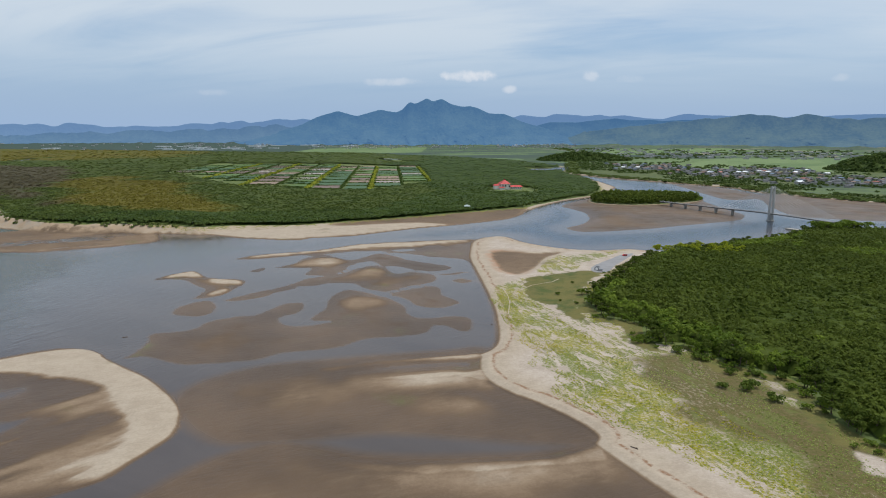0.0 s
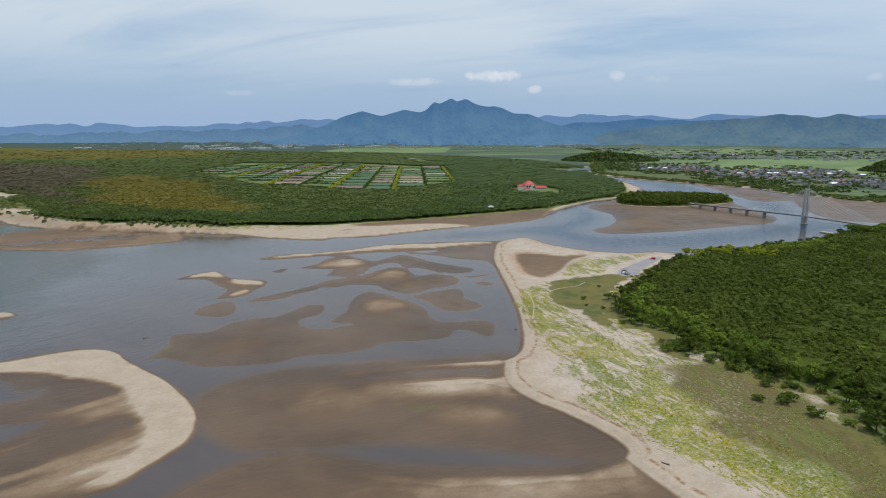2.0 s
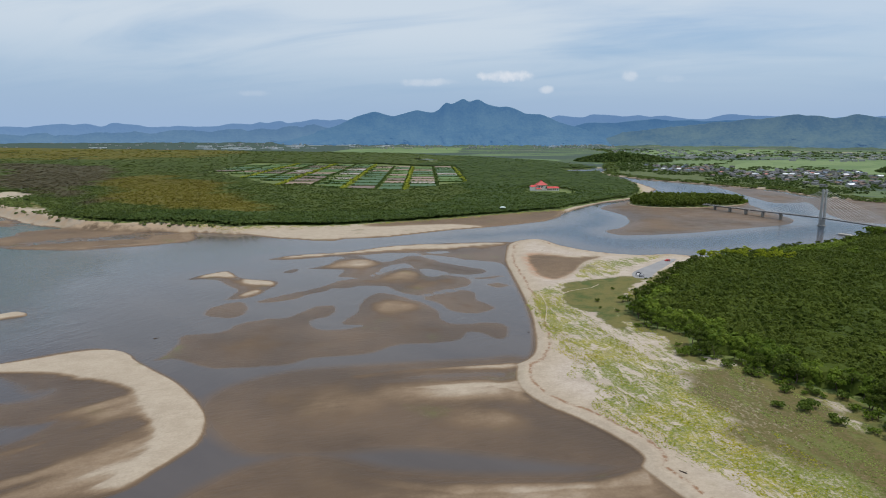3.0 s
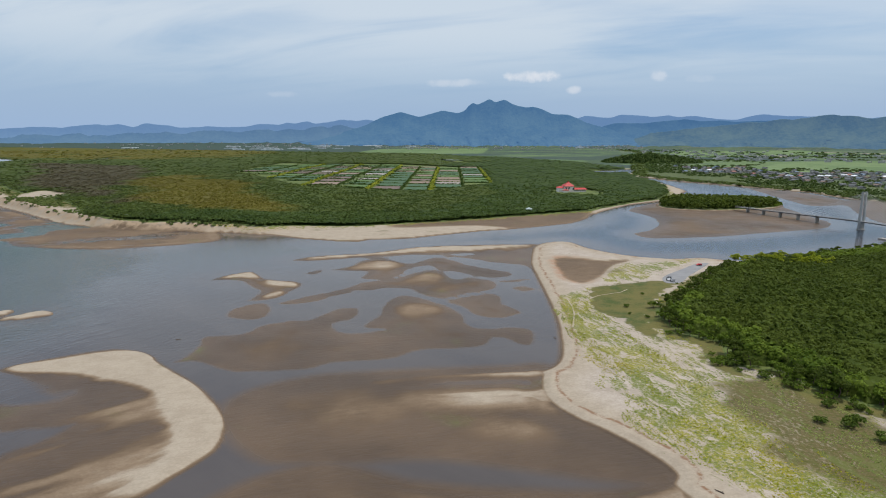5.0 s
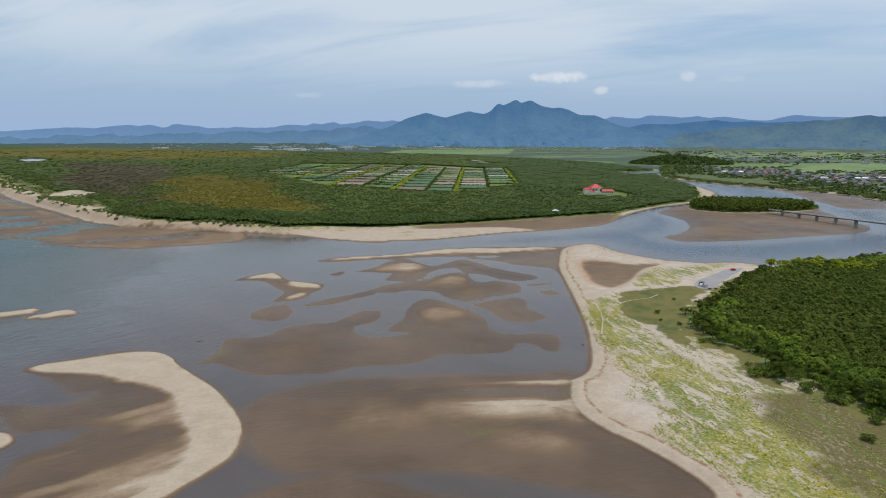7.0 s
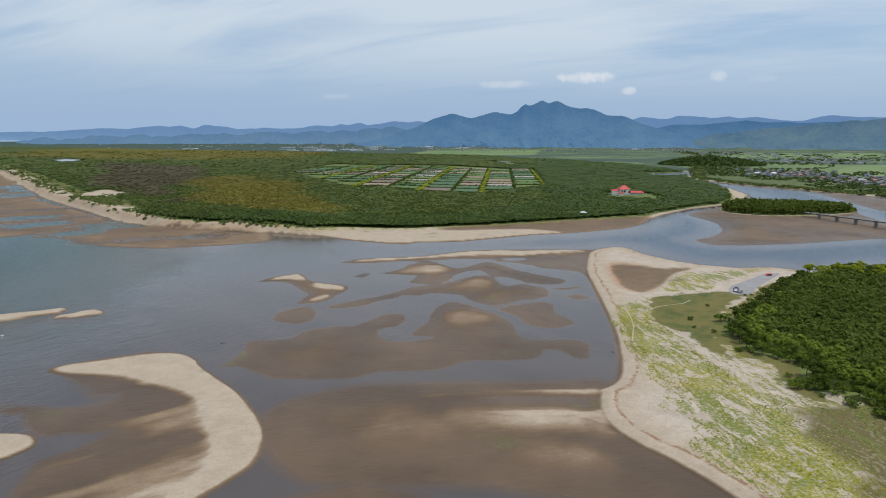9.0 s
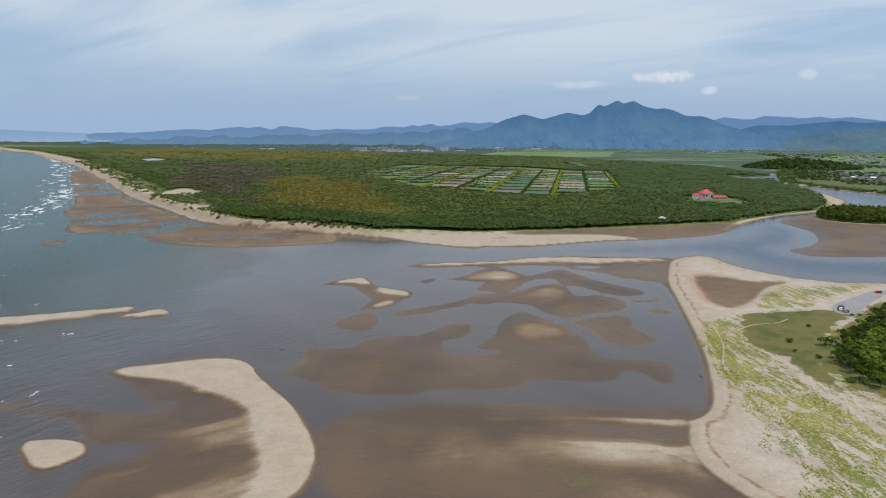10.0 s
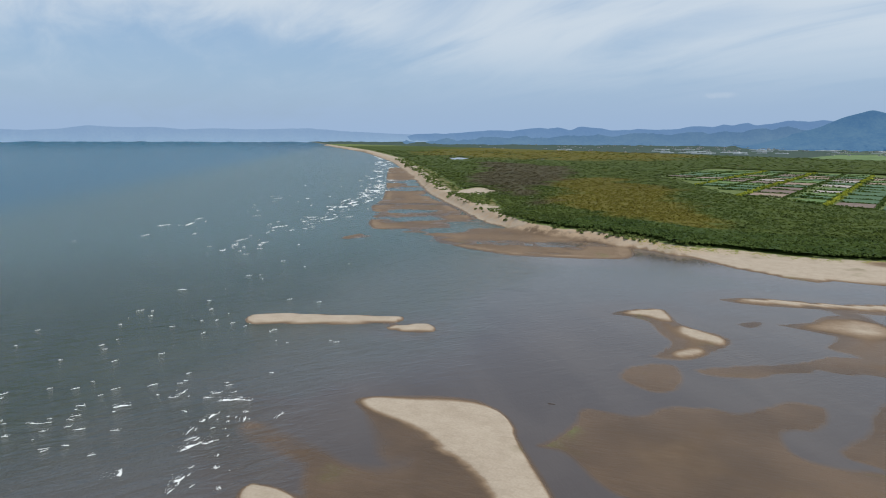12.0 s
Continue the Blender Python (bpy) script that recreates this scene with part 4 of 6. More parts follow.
def leaf_cloud(at, radius, tall, leaves, size, spread=0.45, droop=0.25, uneven=0.5, cap=0.0):
    """Leaf clusters set over the domes of many crowns: points and quads."""
    n = len(at)
    u = rng.random((n, leaves)) * 2 * np.pi
    w = cap + (1 - cap) * rng.random((n, leaves)) ** 0.75
    way = np.stack([np.cos(u) * np.sqrt(1 - w * w), np.sin(u) * np.sqrt(1 - w * w), w], -1)
    knob = 0.97 + uneven * (rng.random((n, leaves, 1)) - 0.5)
    mid = at[:, None, :] + way * np.stack([radius, radius, tall], -1)[:, None, :] * knob
    flat = (radius / np.maximum(tall, 1e-3))[:, None, None]
    normal = way * np.concatenate([np.ones_like(flat), np.ones_like(flat), np.clip(flat, 0.9, 4.0)], -1)
    normal = normal / np.linalg.norm(normal, axis=-1, keepdims=True) + spread * rng.normal(size=way.shape)
    normal /= np.linalg.norm(normal, axis=-1, keepdims=True)
    side = np.cross(normal, rng.normal(size=way.shape))
    side /= np.linalg.norm(side, axis=-1, keepdims=True)
    other = np.cross(normal, side)
    scale = size[:, None, None] * (0.6 + 0.8 * rng.random((n, leaves, 1)))
    corners = []
    for a, b in ((-1, -0.6), (0.7, -1), (1, 0.7), (-0.6, 1)):
        jag = 1 + 0.45 * (rng.random((n, leaves, 1)) - 0.5)
        corners.append(mid + scale * jag * (a * side + b * other) - normal * scale * droop * rng.random((n, leaves, 1)))
    points = np.stack(corners, 2).reshape(-1, 3)
    return points, np.arange(len(points)).reshape(-1, 4)


def scatter(outline, spacing, edge=2.0, curve=True):
    """Uneven places inside an outline."""
    p = np.array(outline, float)
    low, high = p.min(0), p.max(0)
    x, y = np.meshgrid(np.arange(low[0], high[0], spacing), np.arange(low[1], high[1], spacing))
    x, y = x.ravel() + rng.uniform(-0.6, 0.6, x.size) * spacing, y.ravel() + rng.uniform(-0.6, 0.6, y.size) * spacing
    keep = inside(outline, x, y, 10, curve) > edge
    return x[keep], y[keep]


def spread_out(outline, count, near, far_off, low=-40, high=82):
    """Places inside an outline that thin out with distance."""
    r = 1 / (1 / near - rng.random(count) * (1 / near - 1 / far_off))
    a = np.radians(rng.uniform(low, high, count))
    x, y = CENTRE[0] - np.sin(a) * r, CENTRE[1] + np.cos(a) * r
    keep = inside(outline, x, y, 10, False) > 2
    return x[keep], y[keep]


def height_at(x, y):
    return relief(np.atleast_1d(np.asarray(x, float)), np.atleast_1d(np.asarray(y, float)))[0]


def wood(name, x, y, radius, tall, leaves, mat, label, stem=1.5, size=0.42, spread=0.45, zones=None, uneven=0.24, cap=0.0):
    at = np.stack([x, y, height_at(x, y) + stem], -1)
    points, quads = leaf_cloud(at, radius, tall, leaves, radius * size, spread, uneven=uneven, cap=cap)
    masks = {key: np.repeat(value, 4 * leaves) for key, value in (zones or {}).items()}
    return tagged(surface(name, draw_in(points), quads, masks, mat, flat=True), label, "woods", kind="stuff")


def undergrowth(name, outline, spacing, lift, edge, mat, label, seed, curve=True, limit=43):
    """The closed lower mass of leaves between the crowns: a lumpy sheet."""
    p = np.array(outline, float)
    low, high = p.min(0), p.max(0)
    gx, gy = np.meshgrid(np.arange(low[0], high[0], spacing), np.arange(low[1], high[1], spacing), indexing="ij")
    s = inside(outline, gx, gy, 10, curve)
    z = relief(gx, gy)[0] + lift * smooth(s, edge, edge + 6) * (0.55 + 0.9 * drift(gx, gy, 0.16, seed, 3)) - 0.4
    keep = (s > edge - 1) & (np.arctan2(gx, gy) < radians(limit))
    n, m = gx.shape
    i, j = np.meshgrid(np.arange(n - 1), np.arange(m - 1), indexing="ij")
    quads = np.stack([i * m + j, (i + 1) * m + j, (i + 1) * m + j + 1, i * m + j + 1], -1).reshape(-1, 4)
    quads = quads[keep.ravel()[quads].all(1)]
    points = np.stack([gx.ravel(), gy.ravel(), z.ravel()], 1)
    points[:, :2] += rng.uniform(-0.3, 0.3, (len(points), 2)) * spacing
    left, quads = np.unique(quads, return_inverse=True)
    return tagged(surface(name, points[left], quads.reshape(-1, 4), {}, mat, flat=True), label, "woods", kind="stuff")


undergrowth("wood_undergrowth", FOREST, 3.0, 4.8, 3.0, PINE, "closed green undergrowth between the pines", 141)
# the near wood: only what the camera can see of it
x, y = scatter(FOREST, 3.4, 7.0)
seen = np.arctan2(x, y) < radians(43)
x, y = x[seen], y[seen]
r = rng.uniform(1.5, 2.5, len(x)) * (0.8 + 0.5 * drift(x, y, 0.03, 81))
lift = 2.2 * drift(x, y, 0.022, 83)
light_green = drift(x, y, 0.014, 87, 5) + 0.26 * (1 - smooth(inside(FOREST, x, y, 60), 5, 30)) > 0.63
for name, hit, mat, label in (("pine_wood", ~light_green, PINE, "dense dark green coastal pine wood"),
                               ("leafy_wood", light_green, BROADLEAF, "lighter green broadleaf trees among the pines")):
    tops = r * rng.uniform(0.9, 1.25, len(r)) + lift
    for reach, leaves, size in ((hit & (np.hypot(x, y) < 345), 60, 0.195), (hit & (np.hypot(x, y) >= 345), 28, 0.28)):
        wood(name, x[reach], y[reach], r[reach], tops[reach], leaves, mat, label, 3.0, size, 0.22)

# the fields in the far wood lie on a net turned a little from the shore
FIELD_TURN = radians(4.9)
FIELD_U, FIELD_V = np.array([math.cos(FIELD_TURN), math.sin(FIELD_TURN)]), np.array([-math.sin(FIELD_TURN), math.cos(FIELD_TURN)])
FIELD_AT = np.array([-125.0, 1090.0])


def field_place(u, v):
    return FIELD_AT + FIELD_U * u + FIELD_V * v


COLUMNS = [(-470, -405, 420), (-401, -340, 330), (-336, -286, 200), (-282, -230, 140), (-222, -168, 40), (-164, -112, 10), (-104, -54, 0), (-50, -6, 0), (2, 56, 60), (60, 112, 190)]
CLEARED = [tuple(field_place(u, v)) for u, v in ((-480, 400), (-400, 310), (-340, 190), (-226, 10), (-110, -20), (0, -20), (120, 170), (120, 790), (-480, 860))]

# drifts of young yellow-green and of leafless brown growth
GOLD_SCRUB = [(-300, 690), (-480, 810), (-600, 960), (-700, 1150), (-680, 1320), (-450, 1080), (-350, 900), (-240, 740)]
BROWN_SCRUB = [(-480, 765), (-560, 840), (-800, 1020), (-1100, 1400), (-1350, 1750), (-950, 1620), (-740, 1230), (-590, 950)]
GOLD_PLAIN = [(-1000, 2400), (-1500, 2000), (-2400, 2450), (-3000, 3800), (-1400, 3600)]


def growth(x, y):
    return {"gold": np.maximum(smooth(inside(GOLD_SCRUB, x, y, 200), -60, 60), 0.8 * smooth(inside(GOLD_PLAIN, x, y, 400), -200, 200)),
            "brown": smooth(inside(BROWN_SCRUB, x, y, 200), -60, 70)}


x, y = spread_out(WOODS, 92000, 560, 3800)
off = (inside(WOODS, x, y, 60, False) > 40 * smooth(-x, 420, 600)) & (inside(DUNE_SCAR, x, y, 30) < 6) & (inside(CLEARED, x, y, 60, False) < 4) & (inside(LODGE_YARD, x, y, 60, False) < 0)
for pond in PONDS:
    off &= inside(pond, x, y, 60, False) < 6
x, y = x[off], y[off]
away = np.hypot(x - CENTRE[0], y - CENTRE[1])
scrub = smooth(-x, 250, 520) * (1 - smooth(y, 900, 1500) * 0.5)
r = 2.1 * np.maximum(1, away / 900) * rng.uniform(0.75, 1.3, len(x))
tall = (1.9 - 0.8 * scrub) * np.maximum(1, away / 2500) * rng.uniform(0.75, 1.2, len(x))
front = away < 1150
zones = growth(x, y)
green = (x + 420 * (drift(x, y, 0.0022, 151, 4) - 0.5) > -170) | (inside(WOODS, x, y, 140, False) < 55 + 50 * drift(x, y, 0.012, 153, 3)) & (x > -380)
for name, pick, mat, label in (("far_pine_wood", front & ~green, FAR_PINE, "green and yellow-green coastal pine wood across the river"),
                               ("dark_pine_wood", front & green, GROVE, "dark green pine wood along the river bank")):
    wood(name, x[pick], y[pick], r[pick], tall[pick], 8, mat, label, 2.2, 0.42, 0.12, {key: value[pick] for key, value in zones.items()}, cap=0.45)
for name, pick, mat, label in (("distant_pine_wood", ~front & ~green, FAR_PINE, "wide olive pine wood on the coastal plain"),
                               ("distant_dark_wood", ~front & green, GROVE, "dark green pine wood behind the lodge")):
    wood(name, x[pick], y[pick], r[pick], tall[pick] * 0.5, 5, mat, label, 2.8, 0.6, 0.08, {key: value[pick] for key, value in zones.items()}, cap=0.6)
# the closed canopy between the far crowns
a, r = np.meshgrid(np.radians(np.arange(-40, 82, 0.36)), 560 * 1.0118 ** np.arange(192), indexing="ij")
cx, cy = CENTRE[0] - np.sin(a) * r, CENTRE[1] + np.cos(a) * r
closed = (inside(WOODS, cx, cy, 60, False) > 3 + 40 * smooth(-cx, 420, 600)) & (inside(DUNE_SCAR, cx, cy, 30) < 4) & (inside(CLEARED, cx, cy, 60, False) < 0) & (inside(LODGE_YARD, cx, cy, 60, False) < -3)
for pond in PONDS:
    closed &= inside(pond, cx, cy, 60, False) < 4
low_growth = smooth(-cx, 250, 520) * (1 - smooth(cy, 900, 1500) * 0.5)
cz = relief(cx, cy)[0] + (3.3 - 1.2 * low_growth) * (0.75 + 0.5 * drift(cx, cy, 0.05, 161, 4))
dark_side = (cx + 420 * (drift(cx, cy, 0.0022, 151, 4) - 0.5) > -170) | (inside(WOODS, cx, cy, 140, False) < 55 + 50 * drift(cx, cy, 0.012, 153, 3)) & (cx > -380)
n, m = cx.shape
i, j = np.meshgrid(np.arange(n - 1), np.arange(m - 1), indexing="ij")
quads = np.stack([i * m + j, i * m + j + 1, (i + 1) * m + j + 1, (i + 1) * m + j], -1).reshape(-1, 4)
quads = quads[closed.ravel()[quads].all(1)]
points = np.stack([cx.ravel(), cy.ravel(), cz.ravel()], 1)
drifts = growth(cx.ravel(), cy.ravel())
for name, side, mat, label in (("olive_canopy", False, FAR_PINE, "closed olive and brown canopy of low coastal pines"), ("dark_canopy", True, GROVE, "closed dark green canopy of the river bank wood")):
    mine, index = np.unique(quads[dark_side.ravel()[quads[:, 0]] == side], return_inverse=True)
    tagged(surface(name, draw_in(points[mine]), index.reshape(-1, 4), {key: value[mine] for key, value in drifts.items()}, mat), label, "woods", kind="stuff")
x, y = scatter(ISLE_WOODS, 4.4, 0.5)
r = rng.uniform(2.2, 3.4, len(x))
wood("isle_wood", x, y, r, r * rng.uniform(2.2, 3.0, len(x)), 22, PINE, "dark pine grove on the river island", 1.5)
x, y = scatter(ISLE_SCRUB, 4.0, 0.0)
r = rng.uniform(1.6, 2.6, len(x))
wood("isle_scrub", x, y, r, r * 1.3, 16, BROADLEAF, "low green scrub at the point of the river island", 0.4)
# the wooded banks and groves on the town side
BANK_SCRUB = leaf_material("bank scrub", (0.056, 0.088, 0.022), (0.098, 0.132, 0.032), single=0.2)
x, y = spread_out(EASTLAND, 46000, 850, 4200, -42, 6)
shore = inside(EASTLAND, x, y, 100, False)
in_town = (np.abs(x - 750) < 260) & (y > 1150) & (y < 1980)
groves = (shore < 38) | (drift(x, y, 0.004, 93, 2) > 0.40) & (shore < 80) | (drift(x, y, 0.02, 96, 3) > 0.50) & in_town & (rng.random(len(x)) < 0.6) | (rng.random(len(x)) < 0.6) & ((drift(x, y, 0.011, 91, 4) > 0.60) | (drift(x * 0.25, y, 0.008, 95, 3) > 0.65)) & (inside(RICE[0], x, y, 40, False) < -20)
x, y = x[groves], y[groves]
away = np.hypot(x, y)
r = 2.6 * np.maximum(1, away / 1200) * rng.uniform(0.7, 1.3, len(x))
low_scrub = shore[groves] < 45
for name, hit, tall, mat, label in (("bank_groves", ~low_scrub, 2.8, GROVE, "green groves among the houses and fields"), ("bank_scrub", low_scrub, 1.6, BANK_SCRUB, "low green scrub along the far embankment")):
    wood(name, x[hit], y[hit], r[hit] * (1.25 if tall < 2 else 1), tall * np.maximum(1, away[hit] / 2600) * rng.uniform(0.6, 1.2, int(hit.sum())), 7, mat, label, 0.3, 0.5, 0.16, cap=0.25)
DUNE_SCRUB = leaf_material("dune scrub", (0.085, 0.12, 0.035), (0.15, 0.185, 0.055))
# low scrub on the dunes and along the top of the sand cliff
band = np.array(NORTH_WOODS[:13], float)
along_t = rng.uniform(2, 12, 5200) ** 1.0
bx = np.interp(along_t, np.arange(13), band[:, 0]) + rng.normal(size=5200) * 26
by = np.interp(along_t, np.arange(13), band[:, 1]) + rng.normal(size=5200) * 26
deep_in = inside(WOODS, bx, by, 90, False)
pick = (deep_in > -4 + 10 * rng.random(5200)) & (deep_in < 50) & (inside(DUNE_SCAR, bx, by, 30) < 2) & (drift(bx, by, 0.03, 97) > 0.42)
bx, by = bx[pick], by[pick]
r = rng.uniform(1.0, 2.4, len(bx)) * np.maximum(1, np.hypot(bx, by) / 900)
wood("dune_scrub", bx, by, r, r * 0.6, 9, DUNE_SCRUB, "low light green scrub on the dunes behind the beach", 0.0, 0.5, 0.3)


def knoll(cx, cy, half, tall, label, seed):
    """A wooded hill on the plain: a lumpy dome with crowns all over it."""
    a, k = np.meshgrid(np.radians(np.arange(0, 360, 10)), np.linspace(0, 1, 10), indexing="ij")
    gx, gy = cx + np.cos(a) * k * half * 1.35, cy + np.sin(a) * k * half
    gz = tall * (1 - k**2.2) * (0.75 + 0.5 * drift(gx, gy, 0.02, seed)) - 1.0
    n, m = gx.shape
    i, j = np.meshgrid(np.arange(n), np.arange(m - 1), indexing="ij")
    quads = np.stack([i * m + j, i * m + j + 1, (i + 1) % n * m + j + 1, (i + 1) % n * m + j], -1).reshape(-1, 4)
    hill = tagged(surface("wooded_knoll", draw_in(np.stack([gx, gy, gz], -1).reshape(-1, 3)), quads, {}, GROVE), label, "hill", kind="structure")
    t, u = rng.random(900) ** 0.5, rng.random(900) * 2 * np.pi
    x, y = cx + np.cos(u) * t * half * 1.35, cy + np.sin(u) * t * half
    z = tall * (1 - t**2.2) * (0.75 + 0.5 * drift(x, y, 0.02, seed)) - 1.0
    r = rng.uniform(4, 7, 900)
    points, quads = leaf_cloud(np.stack([x, y, z], -1), r, r, 8, r * 0.5, 0.3)
    tagged(surface("knoll_wood", draw_in(points), quads, {}, GROVE, flat=True), "dark green trees covering the knoll", "woods", kind="stuff")


knoll(1230, 1700, 140, 46, "wooded knoll standing in the rice fields", 3)
knoll(520, 2350, 130, 26, "low wooded rise above the river", 5)


# ---- building blocks ----
def part(name, bm, mat, parent, label="", smooth_faces=False):
    """Links a bmesh as one mesh under a thing or a part."""
    mesh = bpy.data.meshes.new(name)
    if smooth_faces:
        for face in bm.faces:
            face.smooth = True
    bm.to_mesh(mesh)
    bm.free()
    mesh.materials.append(mat)
    ob = new(name, mesh)
    ob.parent = parent
    return tagged(ob, label) if label else ob


def thing(name, at, label, category, group="", turn=0.0):
    ob = new(name)
    ob.empty_display_size = 0.5
    ob.matrix_basis = pose(at[0], at[1], at[2], 0, 0, turn)
    return tagged(ob, label, category, group)


def add_box(bm, low, high, bevel=0.0):
    mid, size = (Vector(low) + Vector(high)) / 2, Vector(high) - Vector(low)
    made = bmesh.ops.create_cube(bm, size=1.0, matrix=Matrix.Translation(mid) @ Matrix.Diagonal((*size, 1)))
    if bevel:
        edges = {e for v in made["verts"] for e in v.link_edges}
        bmesh.ops.bevel(bm, geom=list(edges), offset=bevel, segments=1, affect="EDGES")
    return bm


def box(low, high, bevel=0.0):
    return add_box(bmesh.new(), low, high, bevel)


def rod(a, b, ra, rb=None, sides=8):
    bm = bmesh.new()
    a, b = Vector(a), Vector(b)
    way = b - a
    m = Matrix.Translation((a + b) / 2) @ way.to_track_quat("Z", "Y").to_matrix().to_4x4()
    bmesh.ops.create_cone(bm, cap_ends=True, segments=sides, radius1=ra, radius2=ra if rb is None else rb, depth=way.length, matrix=m)
    return bm


def prism(profile, low, high, axis="x"):
    """A profile of (across, up) drawn out from low to high."""
    bm = bmesh.new()
    rings = []
    for at in (low, high):
        rings.append([bm.verts.new((at, p, q) if axis == "x" else (p, at, q)) for p, q in profile])
    n = len(profile)
    for i in range(n):
        bm.faces.new((rings[0][i], rings[0][(i + 1) % n], rings[1][(i + 1) % n], rings[1][i]))
    bm.faces.new(rings[0][::-1])
    bm.faces.new(rings[1])
    bmesh.ops.recalc_face_normals(bm, faces=bm.faces)
    return bm


CONCRETE = plain("weathered concrete", (0.25, 0.24, 0.22), 0.85)
PALE_CONCRETE = plain("pale tower concrete", (0.36, 0.355, 0.34), 0.8)
STEEL = plain("galvanised steel", (0.5, 0.5, 0.5), 0.55, 0.1)
DECK = plain("bridge deck side", (0.15, 0.15, 0.15), 0.7)
WHITE = plain("white wall paint", (0.78, 0.76, 0.72), 0.7, 0.08)
RED_TILE = plain("red roof tiles", (0.40, 0.035, 0.032), 0.6, 0.2)
GREY_TILE = plain("grey roof tiles", (0.10, 0.103, 0.112), 0.75, 0.35, spec=0.2)
BROWN_TILE = plain("brown roof tiles", (0.15, 0.105, 0.085), 0.75, 0.3, spec=0.2)
BLUE_TILE = plain("blue roof sheet", (0.11, 0.15, 0.20), 0.65, 0.3, spec=0.2)
PALE_ROOF = plain("pale metal roof", (0.62, 0.64, 0.66), 0.5, 0.15)
WALL_PAINT = plain("house wall", (0.36, 0.34, 0.31), 0.8, 0.3)
GLASS = plain("dark window glass", (0.03, 0.04, 0.05), 0.12, 0.2, spec=0.6)
ASPHALT = plain("worn asphalt", (0.20, 0.20, 0.205), 0.9, 0.2, 0.4)
RUBBER = plain("tyre rubber", (0.02, 0.02, 0.02), 0.8)
TRACK = plain("trodden sand", (0.31, 0.26, 0.20), 0.95, 0.15, 0.5)


# ---- the cable-stayed footbridge ----
WEST_END, TOWER_AT, EAST_END = Vector((307, 887, 5.0)), Vector((379, 723.5, 9.0)), Vector((417, 637, 8.0))


def along(t):
    """A place on the deck: 0 at the west end, 1 at the tower, 1.4 at the east end."""
    return WEST_END.lerp(TOWER_AT, t) if t <= 1 else TOWER_AT.lerp(EAST_END, (t - 1) / 0.4)


def bridge():
    ob = thing("footbridge", (WEST_END.x, WEST_END.y, 0), "grey concrete cable-stayed footbridge over the tidal river", "bridge")
    base = Vector((WEST_END.x, WEST_END.y, 0))
    run = (TOWER_AT - WEST_END).to_2d().normalized()
    side = Vector((-run.y, run.x, 0))
    spans = [0, 0.5, 1.0, 1.4]
    for a, b in zip(spans[:-1], spans[1:]):
        bm = bmesh.new()
        p, q = along(a) - base, along(b) - base
        for low, high, half in ((-1.0, -0.1, 1.3), (-0.1, 0.25, 2.3)):
            ring = [bm.verts.new(e + side * s * half + Vector((0, 0, h))) for e in (p, q) for s, h in ((-1, low), (1, low), (1, high), (-1, high))]
            for i in range(4):
                j = (i + 1) % 4
                bm.faces.new((ring[i], ring[j], ring[4 + j], ring[4 + i]))
            bm.faces.new(ring[3::-1])
            bm.faces.new(ring[4:])
        bmesh.ops.recalc_face_normals(bm, faces=bm.faces)
        part("deck_span", bm, DECK, ob)
        for s in (-1, 1):
            rail = part("railing", rod(p + side * s * 2.15 + Vector((0, 0, 1.35)), q + side * s * 2.15 + Vector((0, 0, 1.35)), 0.06, sides=5), STEEL, ob, "thin steel handrail")
            for k in range(1, 16):
                foot = p.lerp(q, k / 16) + side * s * 2.15 + Vector((0, 0, 0.2))
                part("railing_post", rod(foot, foot + Vector((0, 0, 1.15)), 0.04, sides=4), STEEL, rail)
    for t in (0.12, 0.265, 0.41, 0.555, 0.70):
        top = along(t) - base
        bm = bmesh.new()
        add_box(bm, (-2.2, -0.75, -1.5), (2.2, 0.75, top.z - 1.9), 0.2)
        add_box(bm, (-2.6, -0.85, top.z - 1.9), (2.6, 0.85, top.z - 1.0), 0.15)
        bm.transform(Matrix.Translation((top.x, top.y, 0)) @ Matrix.Rotation(math.atan2(side.y, side.x), 4, "Z"))
        part("pier", bm, CONCRETE, ob, "stout concrete pier standing on the sandbank")
    foot = TOWER_AT - base
    turn = Matrix.Translation((foot.x, foot.y, 0)) @ Matrix.Rotation(math.atan2(side.y, side.x), 4, "Z")
    bm = bmesh.new()
    add_box(bm, (-4.0, -2.6, -2.5), (4.0, 2.6, 1.0), 0.4)
    bm.transform(turn)
    part("tower_footing", bm, CONCRETE, ob)
    bm = bmesh.new()
    add_box(bm, (-3.4, -1.5, 1.0), (3.4, 1.5, 7.4), 0.3)
    bm.transform(turn)
    part("tower_base", bm, PALE_CONCRETE, ob)
    for s in (-1, 1):
        bm = bmesh.new()
        rings = []
        for z, x, w in ((7.4, 3.0, 1.05), (20, 2.75, 0.9), (40.5, 2.3, 0.75)):
            rings.append([bm.verts.new((s * x + dx * w, dy * w * 1.2, z)) for dx, dy in ((-1, -1), (1, -1), (1, 1), (-1, 1))])
        for a, b in zip(rings[:-1], rings[1:]):
            for i in range(4):
                bm.faces.new((a[i], a[(i + 1) % 4], b[(i + 1) % 4], b[i]))
        bm.faces.new(rings[-1])
        bm.faces.new(rings[0][::-1])
        bmesh.ops.recalc_face_normals(bm, faces=bm.faces)
        bmesh.ops.bevel(bm, geom=[e for e in bm.edges if abs(e.verts[0].co.z - e.verts[1].co.z) > 5], offset=0.15, segments=1, affect="EDGES")
        bm.transform(turn)
        part("tower_leg", bm, PALE_CONCRETE, ob, "tall tapered pale concrete tower leg")
